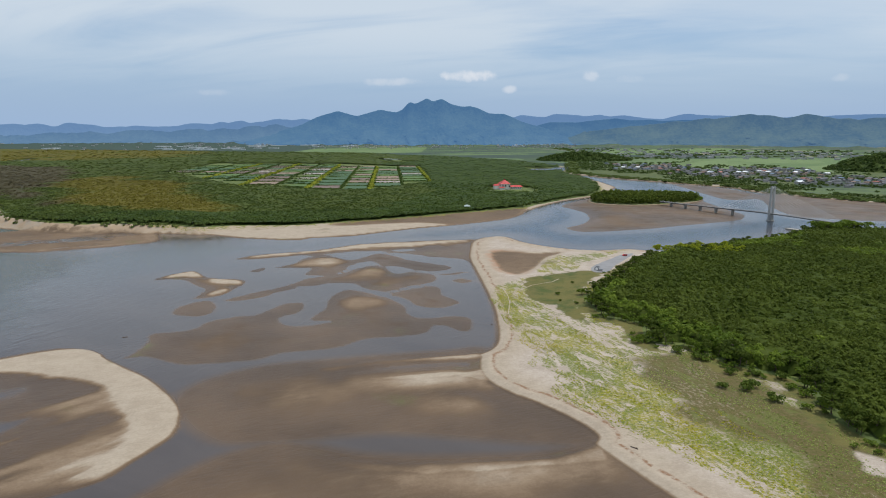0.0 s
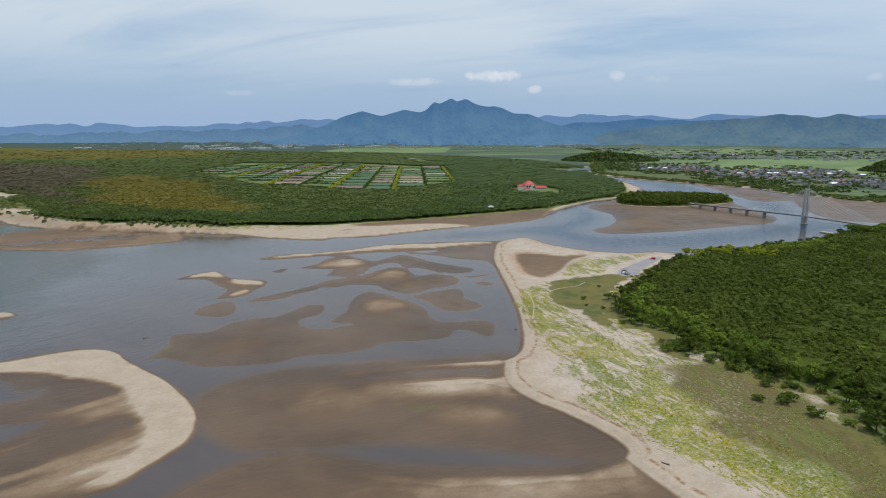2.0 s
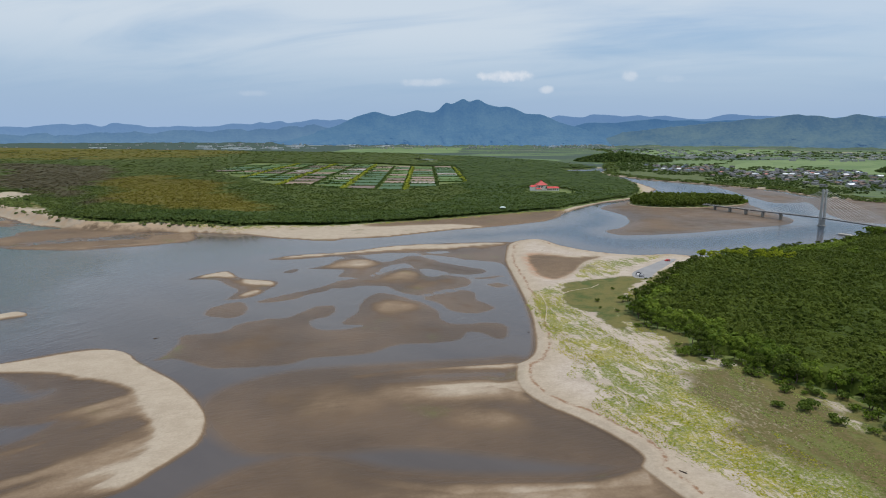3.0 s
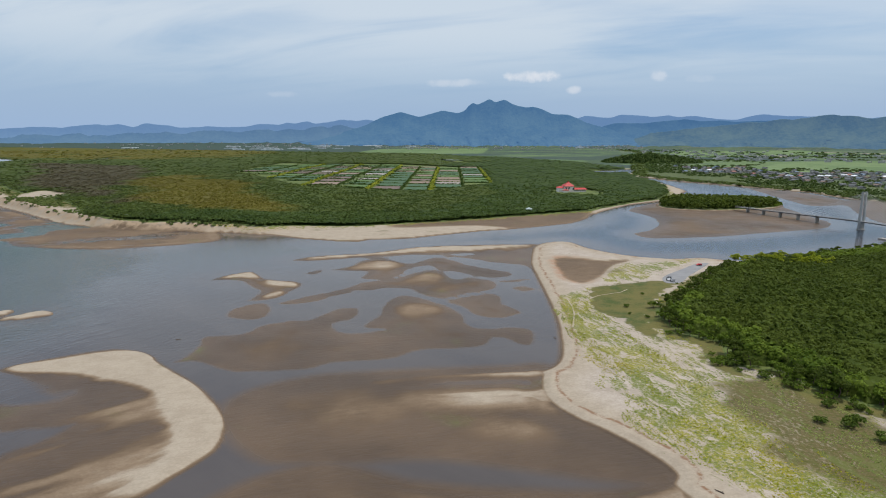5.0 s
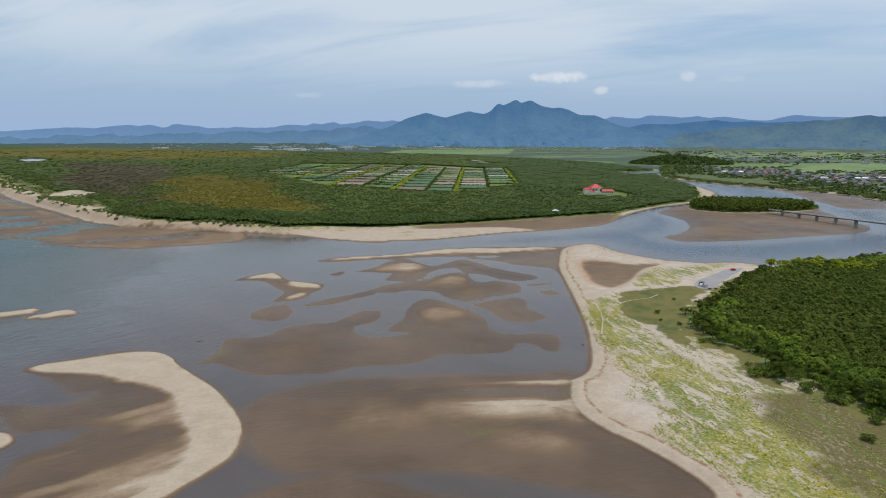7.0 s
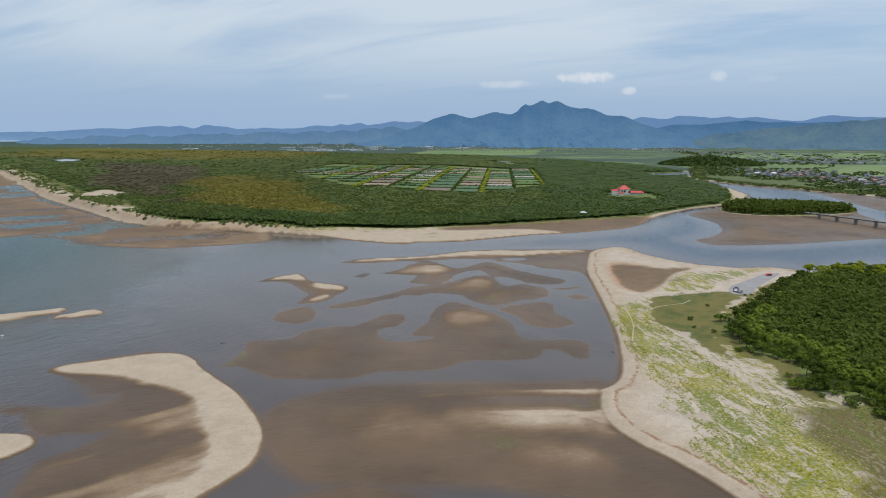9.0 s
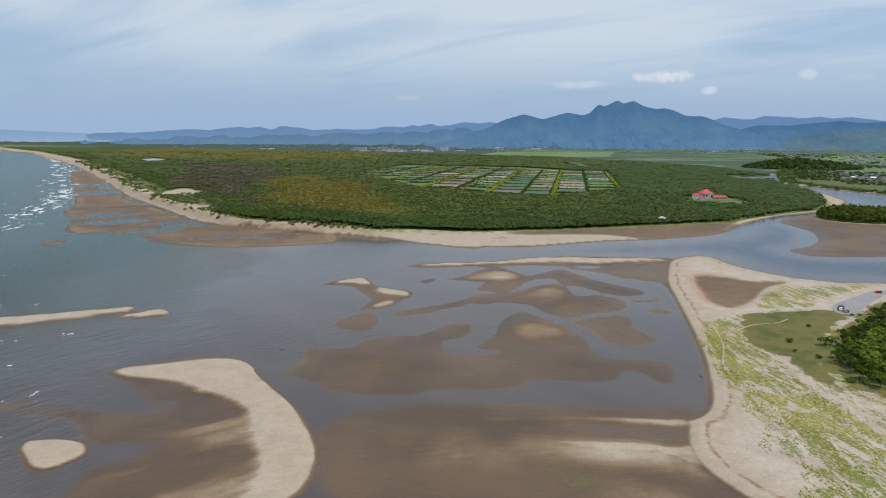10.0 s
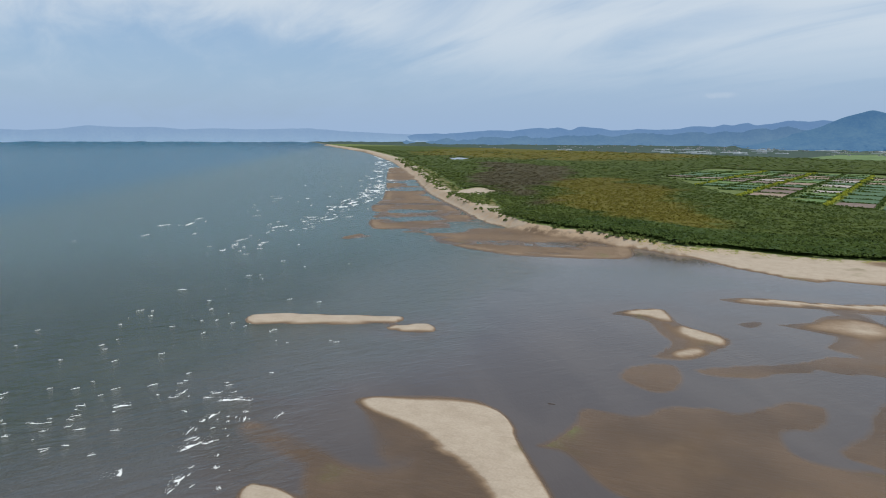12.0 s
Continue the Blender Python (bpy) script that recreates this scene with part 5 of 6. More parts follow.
    for z, half in ((8.0, 3.2), (24.0, 2.6), (37.5, 2.3)):
        bm = bmesh.new()
        add_box(bm, (-half, -0.6, z), (half, 0.6, z + 1.2), 0.1)
        bm.transform(turn)
        part("cross_beam", bm, PALE_CONCRETE, ob)
    for s in (-1, 1):
        for k in range(9):
            z = 39.5 - 1.7 * k
            head = foot + side * s * 2.4 + Vector((0, 0, z - foot.z))
            for t in (1 - 0.42 + 0.040 * k, 1 + 0.38 - 0.036 * k):
                end = along(t) - base + side * s * 1.9
                part("stay_cable", rod(head, end, 0.11, sides=5), STEEL, ob)
    return ob


bridge()

# the landing stage of pale concrete at the bridge's foot
stage = thing("landing_stage", (371, 648, 0.6), "pale concrete landing stage on the river bank", "pier", turn=-66)
part("slab", box((-15, -3.0, -1.2), (15, 3.0, 0.5), 0.15), CONCRETE, stage)
for k in range(8):
    part("bollard", rod((-13 + k * 3.7, 2.5, 0.5), (-13 + k * 3.7, 2.5, 1.1), 0.16, sides=8), STEEL, stage)


# ---- the red-roofed lodge in the wood ----
def hipped(half_x, half_y, low, top, ridge_half=0.0, eave=0.25):
    bm = bmesh.new()
    foot = [bm.verts.new((sx * half_x, sy * half_y, low)) for sx, sy in ((-1, -1), (1, -1), (1, 1), (-1, 1))]
    rim = [bm.verts.new((sx * half_x, sy * half_y, low + eave)) for sx, sy in ((-1, -1), (1, -1), (1, 1), (-1, 1))]
    if ridge_half:
        a, b = bm.verts.new((-ridge_half, 0, top)), bm.verts.new((ridge_half, 0, top))
        faces = [(rim[0], rim[1], b, a), (rim[1], rim[2], b), (rim[2], rim[3], a, b), (rim[3], rim[0], a)]
    else:
        a = bm.verts.new((0, 0, top))
        faces = [(rim[i], rim[(i + 1) % 4], a) for i in range(4)]
    for f in faces:
        bm.faces.new(f)
    for i in range(4):
        bm.faces.new((foot[i], foot[(i + 1) % 4], rim[(i + 1) % 4], rim[i]))
    bm.faces.new(foot[::-1])
    return bm


def lodge():
    z = float(height_at(108, 1110)[0])
    ob = thing("lodge", (108, 1110, z), "white lodge with a tall red pyramid roof and red-roofed wings", "building", turn=8)
    hall = part("hall_wall", box((-8, -8, 0), (8, 8, 9.5)), WHITE, ob)
    part("hall_roof", hipped(9.6, 9.6, 9.5, 17.0), RED_TILE, ob, "steep red pyramid roof")
    part("lantern", box((-1.2, -1.2, 15.6), (1.2, 1.2, 17.6), 0.2), RED_TILE, ob)
    for k in (-1, 0, 1):
        part("window", box((k * 5 - 1.5, -8.12, 4.5), (k * 5 + 1.5, -7.9, 8.0)), GLASS, ob)
        part("pillar", box((k * 6 - 0.4, -10.4, 0), (k * 6 + 0.4, -9.6, 6.2), 0.1), WHITE, ob)
    part("porch_roof", hipped(8.5, 2.6, 6.2, 7.6, 4.0), WHITE, ob)
    ob.children[-1].location = (0, -9.5, 0)
    part("west_wall", box((-19, -6, 0), (-8.1, 5, 6.6)), WHITE, ob)
    roof = part("west_roof", hipped(6.4, 6.4, 6.6, 9.4, 3.5), RED_TILE, ob)
    roof.location = (-13.8, -0.5, 0)
    part("east_wall", box((8.1, -5, 0), (30, 5, 4.0)), WHITE, ob)
    roof = part("east_roof", hipped(12.2, 6.2, 4.0, 6.8, 9.0), RED_TILE, ob)
    roof.location = (19.8, 0, 0)
    for k in range(6):
        part("wing_window", box((10 + k * 3.4, -5.12, 1.2), (12 + k * 3.4, -4.9, 3.2)), GLASS, ob)
    low_roof = part("entrance_roof", hipped(5.0, 3.6, 3.4, 5.2, 2.4), RED_TILE, ob)
    low_roof.location = (-7.0, -12.4, 0)
    part("entrance_wall", box((-11, -15.2, 0), (-3, -10.6, 3.4)), WHITE, ob)


lodge()

pavilion = thing("pavilion", (31, 809, float(height_at(31, 809)[0])), "small open shelter with a pale hipped roof", "shelter")
for sx in (-1, 1):
    for sy in (-1, 1):
        part("post", box((sx * 2.6 - 0.15, sy * 2.6 - 0.15, 0), (sx * 2.6 + 0.15, sy * 2.6 + 0.15, 4.4)), WHITE, pavilion)
part("roof", hipped(4.0, 4.0, 4.4, 6.8), plain("grey-green roof sheet", (0.30, 0.36, 0.34), 0.6), pavilion, "pale grey-green pyramid roof")

# ---- houses of the town ----
def house(roof_mat, wide, deep, tall, label):
    ob = thing("house", (0, 0, -30), label, "house", "houses of the town")
    part("wall", box((-wide / 2, -deep / 2, 0), (wide / 2, deep / 2, tall)), WALL_PAINT, ob)
    eave, rise = 0.6, deep * 0.26
    roof = prism([(-deep / 2 - eave, tall - 0.1), (deep / 2 + eave, tall - 0.1), (deep / 2 + eave, tall + 0.15), (0, tall + rise), (-deep / 2 - eave, tall + 0.15)], -wide / 2 - eave, wide / 2 + eave)
    part("roof", roof, roof_mat, ob)
    for x in (-wide / 4, wide / 4):
        part("window", box((x - 0.9, -deep / 2 - 0.04, 1.0), (x + 0.9, -deep / 2 + 0.02, 2.3)), GLASS, ob)
    return ob


KINDS = [house(GREY_TILE, 12, 8, 3.6, "low house with a grey tiled gable roof"), house(GREY_TILE, 9, 7.5, 5.6, "two-storey house with a grey tiled roof"),
         house(BROWN_TILE, 11, 8, 4.2, "house with a brown tiled gable roof"), house(BLUE_TILE, 10, 8, 4.6, "house with a blue-grey sheet roof"),
         house(PALE_ROOF, 14, 9, 4.4, "long shed with a pale metal roof"), house(plain("faded red roof", (0.26, 0.09, 0.07), 0.6), 11, 8, 4.4, "house with a faded red roof")]
CLUSTERS = [((600, 1840), (95, 140), 46), ((640, 1500), (60, 120), 40), ((760, 1560), (130, 150), 62), ((860, 1650), (110, 110), 34), ((800, 1270), (110, 75), 52), ((930, 1290), (90, 80), 30), ((560, 1720), (90, 60), 22)]
used = []
for (cx, cy), (sx, sy), count in CLUSTERS:
    for k in range(count):
        for trial in range(12):
            hx, hy = cx + rng.normal() * sx * 0.6, cy + rng.normal() * sy * 0.6
            if all((hx - a) ** 2 + (hy - b) ** 2 > 196 for a, b in used):
                break
        used.append((hx, hy))
for (hx, hy), hz in zip(used, height_at(np.array(used)[:, 0], np.array(used)[:, 1])):
    kind = KINDS[rng.choice(6, p=(0.42, 0.27, 0.14, 0.11, 0.04, 0.02))]
    copy_thing(kind, pose(hx, hy, float(hz) - 0.1, 0, 0, rng.choice([0, 90]) + 24 + rng.normal() * 9))
for kind in KINDS:
    for ob in (*kind.children_recursive, kind):
        bpy.data.objects.remove(ob)


# far villages and greenhouses: many small roofs and walls
def far_roofs(name, spots, sizes, mat, label):
    points, quads = [], []
    for (hx, hy), (w, d, h) in zip(spots, sizes):
        z = 2.0
        n = len(points) * 8
        points.append([(hx + a * w, hy + b * d, z + c * h) for c in (0, 1) for a, b in ((-0.5, -0.5), (0.5, -0.5), (0.5, 0.5), (-0.5, 0.5))])
        quads += [(n, n + 1, n + 5, n + 4), (n + 1, n + 2, n + 6, n + 5), (n + 2, n + 3, n + 7, n + 6), (n + 3, n, n + 4, n + 7), (n + 4, n + 5, n + 6, n + 7)]
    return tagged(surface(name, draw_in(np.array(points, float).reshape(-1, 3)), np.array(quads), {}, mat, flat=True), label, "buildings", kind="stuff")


def far_spots(bands):
    out = []
    for low, high, near, far_off, count in bands:
        a, r = np.radians(rng.uniform(low, high, count)), rng.uniform(near, far_off, count)
        out += list(zip(EYE[0] - np.sin(a) * r, EYE[1] + np.cos(a) * r))
    return out


spots = far_spots([(-3, 12, 3900, 5200, 90), (-12, -5, 4200, 6500, 130), (-22, -12, 2600, 4200, 110), (-34, -20, 2600, 3800, 90), (13, 24, 4200, 6500, 60), (24, 40, 4000, 7000, 30)])
sizes = [(rng.uniform(9, 20), rng.uniform(8, 14), rng.uniform(4, 8)) for s in spots]
far_roofs("far_village", spots, sizes, PALE_CONCRETE, "far villages of pale houses on the plain")
spots = far_spots([(14, 24, 3900, 5200, 26), (8, 14, 4400, 6000, 8), (-10, -6, 4600, 6000, 6), (30, 34, 4600, 4800, 2), (3, 6, 2250, 2420, 3)])
sizes = [(rng.uniform(40, 120), rng.uniform(12, 30), 4) for s in spots]
far_roofs("far_greenhouses", spots, sizes, PALE_ROOF, "long white greenhouses on the plain")

# ---- crop fields with their hedges ----
def soil(name, colour):
    m, n = material(name)
    p = where(n)
    rows = n.noise(n.stretch(p, (0.5, 0.03, 1), 5), 1.0, 3.0)
    tone = n.math("ADD", n.math("MULTIPLY", rows, 0.6), n.math("MULTIPLY", n.noise(p, 0.05, 4.0), 0.4))
    finish(n, n.mix(n.step(tone, 0.3, 0.7), tuple(c * 0.75 for c in colour), tuple(c * 1.25 for c in colour)), 0.9, tone, 0.3)
    return m


CROPS = [("green crop field between hedges", soil("green crop", (0.068, 0.125, 0.026))), ("dark green crop field between hedges", soil("dark crop", (0.04, 0.09, 0.035))),
         ("bare tan ploughed field between hedges", soil("ploughed soil", (0.20, 0.15, 0.105))), ("field under pale sheeting between hedges", soil("pale sheeting", (0.27, 0.25, 0.215))),
         ("brown resting field between hedges", soil("resting soil", (0.13, 0.095, 0.075)))]
HEDGE = leaf_material("yellow-green hedge", (0.20, 0.24, 0.03), (0.36, 0.38, 0.05))
DARK_HEDGE = leaf_material("dark hedge", (0.045, 0.08, 0.02), (0.09, 0.13, 0.03))
LONG = 68.0
hedge_spots, row_spots = [], []
for c, (left, right, first) in enumerate(COLUMNS):
    v = first
    while v < 720 + 30 * (c < 6):
        deep = LONG * rng.uniform(0.8, 1.15)
        choice = rng.choice(5, p=(0.36, 0.28, 0.18, 0.07, 0.11))
        spot = field_place((left + right) / 2, v + deep / 2)
        z = 8.0 if spot[0] < -330 else 1.5 + 6.5 * (-spot[0] - 150) / 180 if spot[0] < -150 else 1.8
        label, mat = CROPS[choice]
        plot = box(((left - right) / 2 + 3, -deep / 2 + 3, -1.5), ((right - left) / 2 - 3, deep / 2 - 3, 2.6), 0.2)
        ob = part("crop_field", plot, mat, None)
        ob.matrix_basis = pose(spot[0], spot[1], z, 0, 0, math.degrees(FIELD_TURN))
        tagged(ob, label, "field", "crop fields")
        row_spots += [tuple(field_place(u, v)) for u in np.arange(left, right, 4.5)]
        row_spots += [tuple(field_place(right + 1, w)) for w in np.arange(v, v + deep, 7.0)]
        v += deep
for u, first, last in ((-337, 200, 800), (-226, 10, 790), (-108, -20, 760), (-2, -10, 740), (115, 190, 700)):
    spots = np.array([field_place(u + rng.normal() * 2, v) for v in np.arange(first, last, 4.0)])
    r = rng.uniform(1.6, 2.7, len(spots))
    wood("hedge", spots[:, 0], spots[:, 1], r, r * 1.2, 12, HEDGE, "tall yellow-green hedge between fields", 1.0, 0.5)
spots = np.array(row_spots)
r = rng.uniform(1.7, 2.9, len(spots))
wood("field_hedges", spots[:, 0], spots[:, 1], r, r * 0.8, 7, DARK_HEDGE, "dark hedges round the crop fields", 1.0, 0.55)

# ---- car park on the point ----
rim = rounded(PARKING, 4)
PARK_Z = 2.38
bm = bmesh.new()
top = [bm.verts.new((a, b, PARK_Z)) for a, b in rim]
low = [bm.verts.new((a, b, 0.5)) for a, b in rim]
bm.faces.new(top)
for i in range(len(top)):
    bm.faces.new((top[i], low[i], low[(i + 1) % len(top)], top[(i + 1) % len(top)]))
bmesh.ops.recalc_face_normals(bm, faces=bm.faces)
car_park = tagged(part("car_park", bm, ASPHALT, None), "worn grey asphalt car park beside the dunes", "car park", kind="structure")


def car(colour, label, at, turn):
    ob = thing("car", at, label, "car", "parked cars", turn)
    paint = plain("car paint", colour, 0.3, 0.05)
    body = prism([(-2.15, 0.35), (2.1, 0.35), (2.15, 0.75), (1.3, 0.95), (0.6, 1.48), (-1.3, 1.5), (-2.1, 1.0)], -0.85, 0.85)
    body.transform(Matrix.Rotation(radians(90), 4, "Z"))
    bmesh.ops.bevel(body, geom=body.edges[:], offset=0.06, segments=1, affect="EDGES")
    part("body", body, paint, ob)
    part("windscreen", box((-0.75, 0.0, 0), (0.75, 0.03, 0.72)), GLASS, ob).matrix_basis = pose(0, 1.28, 0.93, 52, 0, 0)
    part("rear_window", box((-0.7, 0.0, 0), (0.7, 0.03, 0.6)), GLASS, ob).matrix_basis = pose(0, -2.0, 1.05, -50, 0, 0)
    for s in (-1, 1):
        part("side_window", box((s * 0.86 - 0.012, -1.2, 0.98), (s * 0.86 + 0.012, 0.6, 1.38)), GLASS, ob)
        for v in (-1.35, 1.35):
            wheel = part("wheel", rod((s * 0.72, v, 0.32), (s * 0.9, v, 0.32), 0.32, sides=12), RUBBER, ob)
            part("rim", rod((s * 0.86, v, 0.32), (s * 0.915, v, 0.32), 0.18, sides=10), STEEL, wheel)


car((0.02, 0.02, 0.025), "black parked car at the car park's edge", (113, 452, PARK_Z), 70)
car((0.42, 0.42, 0.42), "white parked car at the car park's edge", (111.5, 446.5, PARK_Z), 70)
car((0.16, 0.16, 0.17), "grey parked car at the car park's edge", (113, 443.5, PARK_Z), 70)
car((0.5, 0.02, 0.02), "red parked car near the trees", (147, 500, PARK_Z), 20)

# ---- trodden paths over the dunes ----
def path(points, width, label):
    p = np.array(points, float)
    t = np.linspace(0, len(p) - 1, 14 * (len(p) - 1) + 1)
    q = np.stack([np.interp(t, np.arange(len(p)), p[:, 0]), np.interp(t, np.arange(len(p)), p[:, 1])], 1)
    for _ in range(4):
        q[1:-1] = (q[:-2] + 2 * q[1:-1] + q[2:]) / 4
    q = q + 0.5 * np.stack([drift(q[:, 0], q[:, 1], 0.2, 5) - 0.5, drift(q[:, 0], q[:, 1], 0.2, 6) - 0.5], 1)
    d = np.gradient(q, axis=0)
    d /= np.linalg.norm(d, axis=1, keepdims=True)
    s = np.stack([-d[:, 1], d[:, 0]], 1) * (width / 2) * (0.7 + 0.6 * drift(q[:, 0], q[:, 1], 0.15, 8))[:, None]
    rows = []
    for k in (-1, 0, 1):
        e = q + s * k
        rows.append(np.column_stack([e, height_at(e[:, 0], e[:, 1]) + (0.07 if k == 0 else -0.02)]))
    n = len(q)
    i = np.arange(n - 1)
    quads = np.concatenate([np.stack([a * n + i, a * n + i + 1, (a + 1) * n + i + 1, (a + 1) * n + i], 1)[:, ::-1] for a in (0, 1)])
    return tagged(surface("sand_path", np.concatenate(rows), quads, {}, TRACK), label, "path", kind="structure")


path([(38.8, 395.7), (39.9, 381.9), (40.0, 370.8), (39.4, 360.1), (36.3, 337.1)], 0.8, "narrow trodden sand path down the grass")
path([(41.7, 384.5), (46.0, 388.8), (51.4, 393.5), (57.7, 402.7), (64.4, 406.9), (73.4, 411.9), (79.3, 420.3)], 0.8, "narrow trodden sand path across the meadow")
path([(38.6, 412.2), (53.0, 423.1), (68.8, 431.7), (84.4, 437.8), (105.9, 446.4)], 1.5, "pale sand track from the car park")


# ---- trees at the wood's edge ----
def tree_parts(seed, tall, wide, mat, leaves, limbs=5, lean=0.4):
    """Trunk with limbs, and a crown of leaf clusters, as two meshes."""
    r = random.Random(seed)
    bm = bmesh.new()
    knots = [Vector((lean * r.uniform(-1, 1) * k, lean * r.uniform(-1, 1) * k, tall * 0.28 * k)) for k in range(4)]
    for k in range(3):
        piece = rod(knots[k], knots[k + 1], 0.22 - 0.05 * k, 0.17 - 0.05 * k, 6)
        piece.to_mesh(scratch)
        piece.free()
        bm.from_mesh(scratch)
    tips = [knots[3]]
    for k in range(limbs):
        a = k * 2.4 + r.uniform(-0.4, 0.4)
        root = knots[1].lerp(knots[3], r.uniform(0.1, 0.95))
        tip = root + Vector((math.cos(a), math.sin(a), r.uniform(0.2, 0.7))) * wide * r.uniform(0.5, 0.8)
        piece = rod(root, tip, 0.09, 0.04, 5)
        piece.to_mesh(scratch)
        piece.free()
        bm.from_mesh(scratch)
        tips.append(tip)
    at = np.array([tuple(t) for t in tips])
    radius = np.array([wide * r.uniform(0.42, 0.62) for t in tips])
    points, quads = leaf_cloud(at - np.array([0, 0, 0.3]), radius, radius * 0.7, leaves * 2, radius * 0.21, 0.4, uneven=0.35)
    return bm, points, quads


scratch = bpy.data.meshes.new("scratch")


def tree(name, seed, tall, wide, mat, label, category, group, leaves=20):
    ob = thing(name, (0, 0, -40), label, category, group)
    bm, points, quads = tree_parts(seed, tall, wide, mat, leaves)
    part("trunk", bm, BARK, ob)
    crown = surface("crown", points, quads, {}, mat, flat=True)
    crown.parent = ob
    return ob


PINES = [tree("pine_tree", 11 + k, 5.5 + 0.7 * k, 2.2 + 0.25 * k, PINE, "dark green pine at the wood's edge", "tree", "trees at the wood's edge") for k in range(4)]
LEAFY = [tree("broadleaf_tree", 31 + k, 3.4 + 0.8 * k, 2.2 + 0.2 * k, BROADLEAF, "bright green leafy tree at the wood's edge", "tree", "trees at the wood's edge") for k in range(3)]
BUSH = leaf_material("bush leaves", (0.068, 0.105, 0.018), (0.125, 0.17, 0.028))
SHRUBS = [tree("shrub", 51 + k, 1.3 + 0.3 * k, 1.5 + 0.3 * k, BROADLEAF, "low green shrub on the dune grass", "shrub", "shrubs on the dunes", 16) for k in range(3)]
DARK_SHRUBS = [tree("shrub", 61 + k, 1.2 + 0.3 * k, 2.2 + 0.3 * k, BUSH, "dark green bush on the dune grass", "shrub", "dark bushes on the dunes", 22) for k in range(2)]
GOLD = [tree("flowering_tree", 71 + k, 4.6 + 0.5 * k, 2.6, YELLOW_LEAF, "tree in bright yellow-green new leaf", "tree", "yellow-green trees") for k in range(2)]


def plant(kinds, spots, low=0.8, high=1.25, sink=0.1):
    places = np.array(spots, float)
    for (px, py), pz in zip(places, height_at(places[:, 0], places[:, 1])):
        m = pose(px, py, float(pz) - sink, 0, 0, rng.uniform(0, 360))
        s = rng.uniform(low, high)
        ob = copy_thing(kinds[rng.integers(len(kinds))], m)
        ob.scale = (s, s, s * rng.uniform(0.9, 1.15))


ex, ey = scatter(FOREST, 3.4, -1.0)
rim = (inside(FOREST, ex, ey, 12) < 7.5) & (np.arctan2(ex, ey) < radians(40)) & (ey > 150)
ex, ey = ex[rim], ey[rim]
order = rng.permutation(len(ex))[:330]
plant(PINES, [(ex[k], ey[k]) for k in order[: len(order) // 2]], 0.7, 1.15)
plant(LEAFY, [(ex[k], ey[k]) for k in order[len(order) // 2 :]], 0.7, 1.1)
# scrub that runs out from the wood over the grass
sx, sy = scatter(FOREST, 5.0, -7.0)
out = inside(FOREST, sx, sy, 14)
pick = (out < -0.5) & (sy > 165) & (sy < 340) & (sx < 190) & (drift(sx, sy, 0.05, 99) > 0.44)
plant(SHRUBS, list(zip(sx[pick], sy[pick]))[:120], 0.6, 1.2)
plant(DARK_SHRUBS, [(118, 245), (120, 232), (117, 229), (127, 243), (136, 239), (97, 286), (109, 232), (123, 219), (112, 262), (106, 271)], 0.9, 1.4)
plant(DARK_SHRUBS, [(86, 407), (70, 363), (71, 378), (78, 356), (114, 436), (118, 437)], 0.45, 0.7)
plant(LEAFY, [(378 + 44 * rng.random(), 622 + 26 * rng.random()) for k in range(30)], 1.7, 2.5)
plant(GOLD, [(195 + 45 * rng.random() + 4 * rng.normal(), 495 + 30 * rng.random()) for k in range(34)] + [(172 + 14 * rng.random(), 498 + 12 * rng.random()) for k in range(8)], 0.8, 1.2, -2.6)
for kind in (*PINES, *LEAFY, *SHRUBS, *DARK_SHRUBS, *GOLD):
    for ob in (*kind.children_recursive, kind):
        bpy.data.objects.remove(ob)

# ---- a small rest house among the trees at the bridge's foot ----
rest = thing("rest_house", (452, 618, 2.5), "small rest house with a pale flat roof among trees", "building", turn=20)
part("wall", box((-6, -4, 0), (6, 4, 9.5)), WALL_PAINT, rest)
part("roof", box((-6.8, -4.8, 9.5), (6.8, 4.8, 9.9), 0.1), PALE_ROOF, rest)
for k in range(3):
    part("window", box((-4.5 + 3.4 * k, -4.06, 6.0), (-2.4 + 3.4 * k, -3.95, 8.2)), GLASS, rest)

# ---- creeping plants and dune grass, in clumps ----
gx2, gy2 = scatter(GRASS, 0.85, 0.0)
cover = drift((gx2 * 0.94 + gy2 * 0.33) * 1.6, (gy2 * 0.94 - gx2 * 0.33) * 0.6, 0.11, 131, 5, 0.66)
keep = (cover > 0.525 - 0.05 * smooth(-gy2, -260, -190)) & (inside(SAND_BAND, gx2, gy2, 20) < 2 + 8 * (cover - 0.5)) & (inside(FOREST, gx2, gy2, 30) < -2) & (inside(MEADOW, gx2, gy2, 30) < -2)
gx2, gy2, cover = gx2[keep], gy2[keep], cover[keep]
CREEPER = leaf_material("creeping beach plants", (0.20, 0.235, 0.020), (0.32, 0.31, 0.027), (0.36, 0.29, 0.022), 0.02)
DUNE_GRASS = leaf_material("dune grass", (0.17, 0.225, 0.055), (0.28, 0.32, 0.09))
far_side = drift(gx2, gy2, 0.012, 137, 3) + 0.004 * (gx2 - 70) > 0.64
for name, pick, mat, label in (("beach_creepers", ~far_side, CREEPER, "low yellow-green creeping beach plants in patches"), ("dune_grass", far_side, DUNE_GRASS, "tufts of grey-green dune grass")):
    n = int(pick.sum())
    r = rng.uniform(0.2, 0.5, n)
    wood(name, gx2[pick], gy2[pick], r, 0.03 + 0.06 * rng.random(n), 3, mat, label, 0.0, 0.55, 0.12)

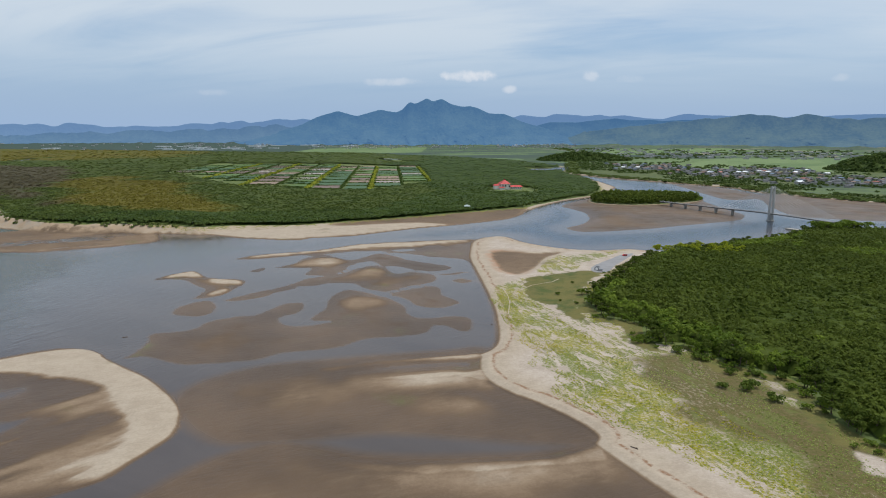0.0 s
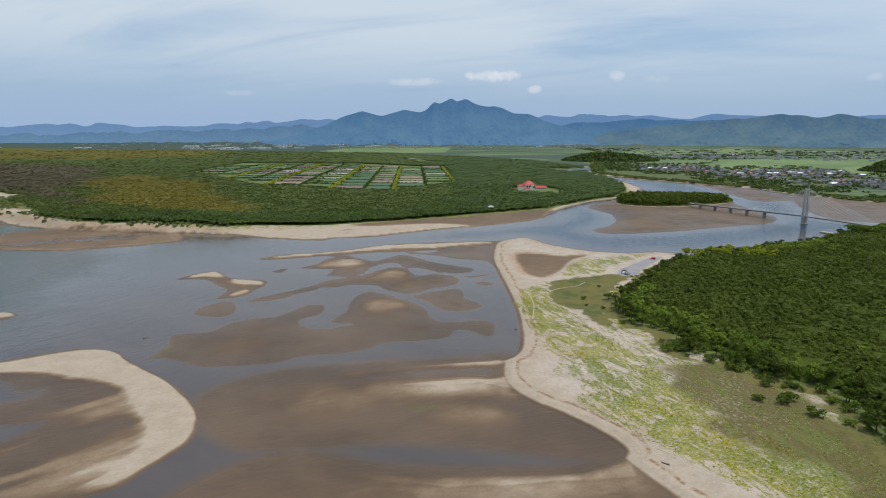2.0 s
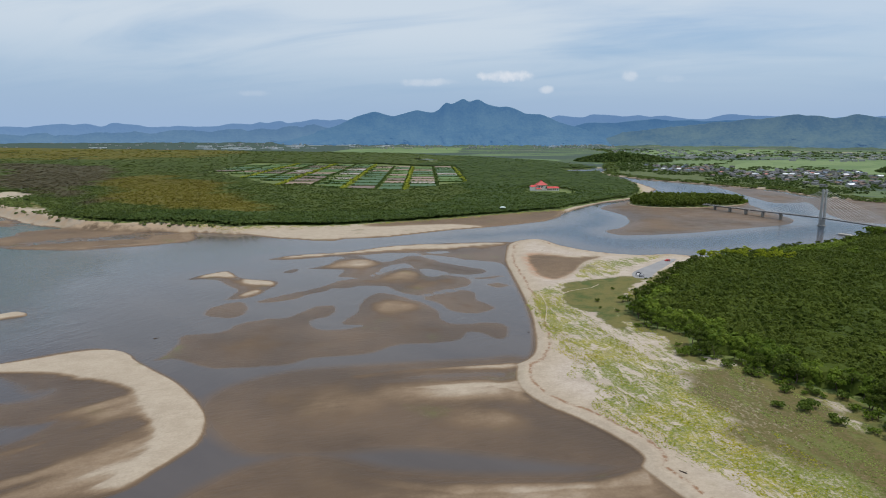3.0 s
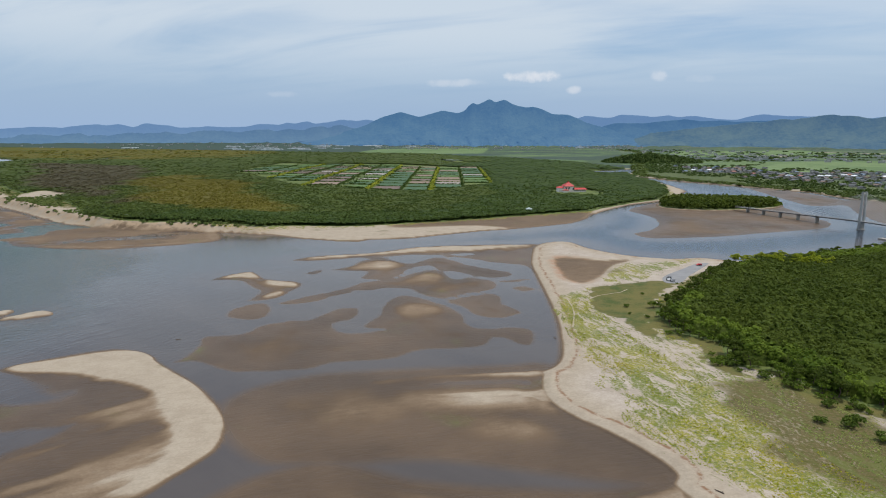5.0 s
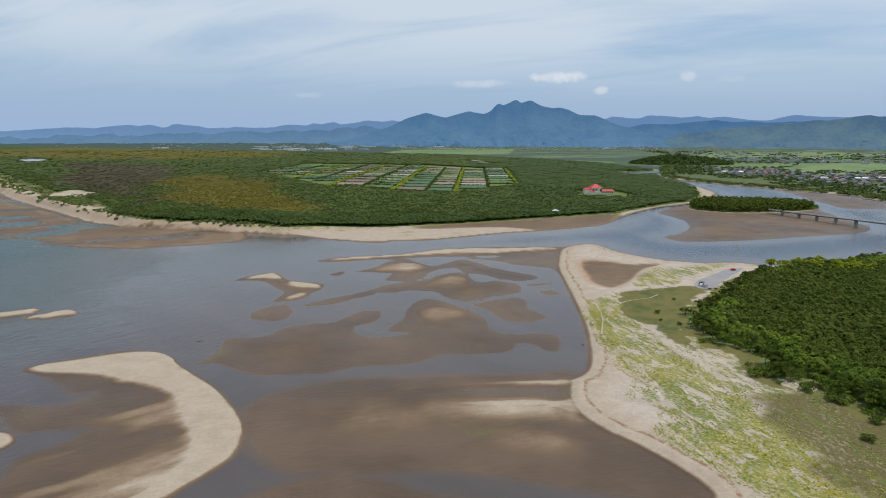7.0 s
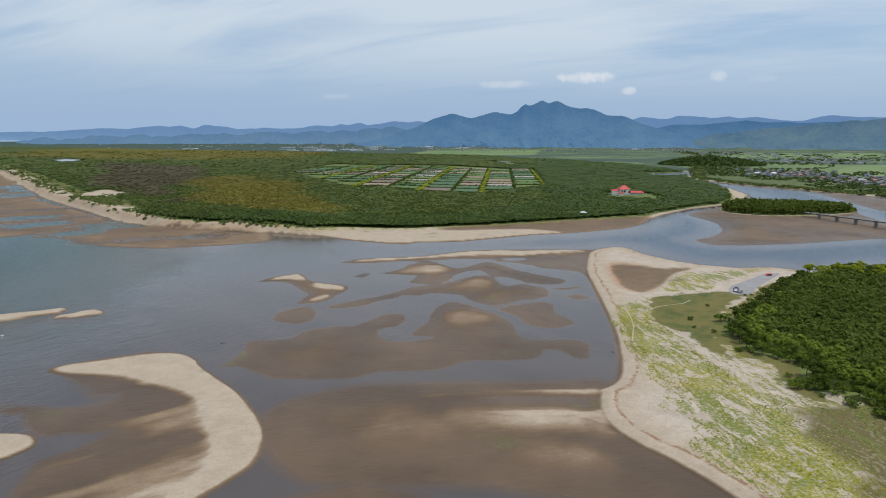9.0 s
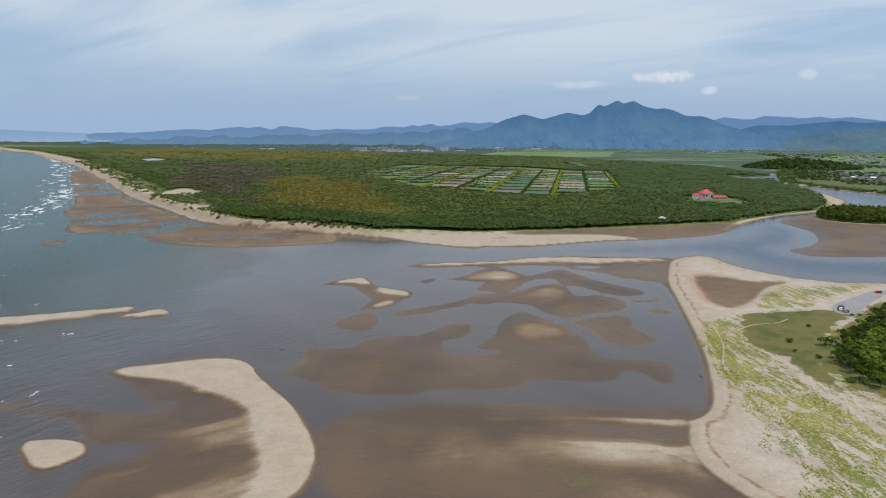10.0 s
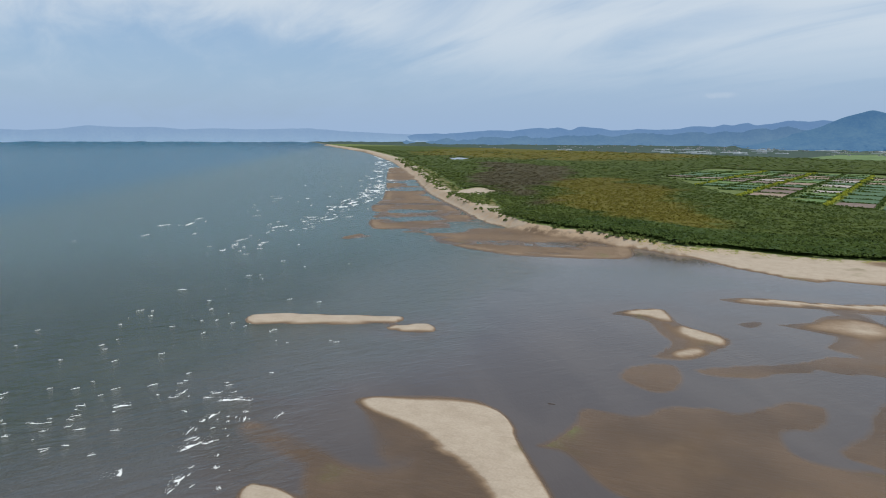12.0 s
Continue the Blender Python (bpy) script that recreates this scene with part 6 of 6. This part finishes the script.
# ---- breaking waves ----
def foam(name, spots, label):
    """Curved ragged streaks of white water along the wave crests."""
    points, quads = [], []
    base = 0
    for fx, fy, length, width, turn in spots:
        n = max(6, int(length / 0.7))
        t = np.linspace(-1, 1, n)
        size = min(rng.lognormal(-0.8, 0.6), 1.7)
        width, length = width * size * 0.85, length * size * 0.85
        c, s = math.cos(turn), math.sin(turn)
        bend = 0.12 * length * rng.uniform(-1, 1)
        lx, ly = t * length / 2, bend * t * t + rng.normal(size=n) * 0.12 * width
        w = width * np.clip(1 - np.abs(t) ** 1.5, 0.03, 1) * rng.uniform(0.1, 1.3, n)
        for k, h in ((0.0, 0.04), (0.45, 0.14), (1.0, 0.05)):
            u, v = lx + k * w * 0.3 * rng.normal(size=n), ly + k * w
            points.append(np.stack([fx + u * c - v * s, fy + u * s + v * c, np.full(n, h)], 1))
        i = np.arange(n - 1)
        for a in (0, 1):
            quads.append(base + np.stack([a * n + i, a * n + i + 1, (a + 1) * n + i + 1, (a + 1) * n + i], 1))
        base += 3 * n
        # torn froth behind the crest
        m = int(26 * min(size, 1.3))
        back = rng.random(m) ** 1.6
        u, v = rng.uniform(-0.5, 0.5, m) * length * 1.15, back * width * 3.2
        half = rng.uniform(0.06, 0.2, m) * (1 - 0.5 * back) * max(1.0, math.hypot(fx, fy) / 600)
        for a, b in ((-1.6, -0.5), (1.4, -0.7), (1.7, 0.5), (-1.3, 0.8)):
            p, q = u + a * half, v + b * half
            points.append(np.stack([fx + p * c - q * s, fy + p * s + q * c, np.full(m, 0.045)], 1))
        i = np.arange(m)
        quads.append(base + np.stack([i, m + i, 2 * m + i, 3 * m + i], 1))
        base += 4 * m
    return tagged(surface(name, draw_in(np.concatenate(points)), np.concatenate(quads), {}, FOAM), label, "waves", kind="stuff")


def crests(line, spread_by, count, long, wide, turn, jitter=0.35):
    p = np.array(line, float)
    t = rng.uniform(0, len(p) - 1, count)
    at = np.stack([np.interp(t, np.arange(len(p)), p[:, 0]), np.interp(t, np.arange(len(p)), p[:, 1])], 1) + rng.normal(size=(count, 2)) * spread_by
    away = np.hypot(at[:, 0], at[:, 1])
    grow = np.maximum(1, away / 500)
    return [(a, b, g * rng.uniform(0.5, 1.5) * long, g * rng.uniform(0.4, 1.5) * wide, turn + rng.normal() * jitter) for (a, b), g in zip(at, grow)]


near_surf = crests([(-270, 150), (-263, 170), (-283, 194), (-270, 214), (-246, 243)], 11, 46, 6.0, 1.2, radians(66))
near_surf += crests([(-195, 178), (-216, 197), (-238, 212), (-228, 220)], 7, 34, 5.0, 1.2, radians(118))
near_surf += crests([(-300, 130), (-330, 170), (-300, 200)], 26, 22, 5.5, 1.0, radians(75))
near_surf += crests([(-381, 193), (-393, 235), (-361, 265), (-298, 271), (-421, 277)], 16, 24, 6.5, 0.9, radians(80))
near_surf += crests([(-340, 300), (-400, 340), (-480, 380)], 30, 16, 6.0, 0.8, radians(82))
foam("breaking_waves", near_surf, "short white breaking wave crests on the shoals")
shore_surf = crests([(-537, 378), (-540, 401), (-618, 487), (-646, 551), (-699, 626)], 16, 60, 8, 1.6, radians(100))
shore_surf += crests([(-699, 626), (-802, 762), (-908, 883), (-1000, 975)], 14, 130, 10, 3.0, radians(125))
shore_surf += crests([(-1000, 975), (-1212, 1174), (-1678, 1614), (-2600, 2380)], 22, 120, 14, 3.2, radians(133))
shore_surf += crests([(-560, 330), (-700, 480), (-900, 720), (-1300, 1100)], 45, 40, 8, 1.0, radians(110))
foam("shore_breakers", shore_surf, "lines of white surf along the long beach")

# ---- things washed up ----
def log(at, turn, long, label):
    ob = thing("driftwood", at, label, "driftwood", turn=turn)
    part("stem", rod((-long / 2, 0, 0.16), (long / 2, 0.2, 0.14), 0.22, 0.10, 7), BARK, ob)
    part("branch", rod((long * 0.1, 0.05, 0.15), (long * 0.28, 0.9, 0.5), 0.09, 0.03, 5), BARK, ob)
    part("branch", rod((-long * 0.2, 0, 0.16), (-long * 0.3, -0.7, 0.35), 0.08, 0.03, 5), BARK, ob)


for (lx, ly), turn, long, label in (((-158, 300), 20, 2.6, "dark waterlogged tree stem lying in the shallows"), ((61, 186), 130, 2.6, "weathered driftwood stem on the tide line"),
                                    ((26, 322), 95, 2.2, "weathered driftwood stem on the upper beach")):
    log((lx, ly, max(-0.1, float(height_at(lx, ly)[0]))), turn, long, label)
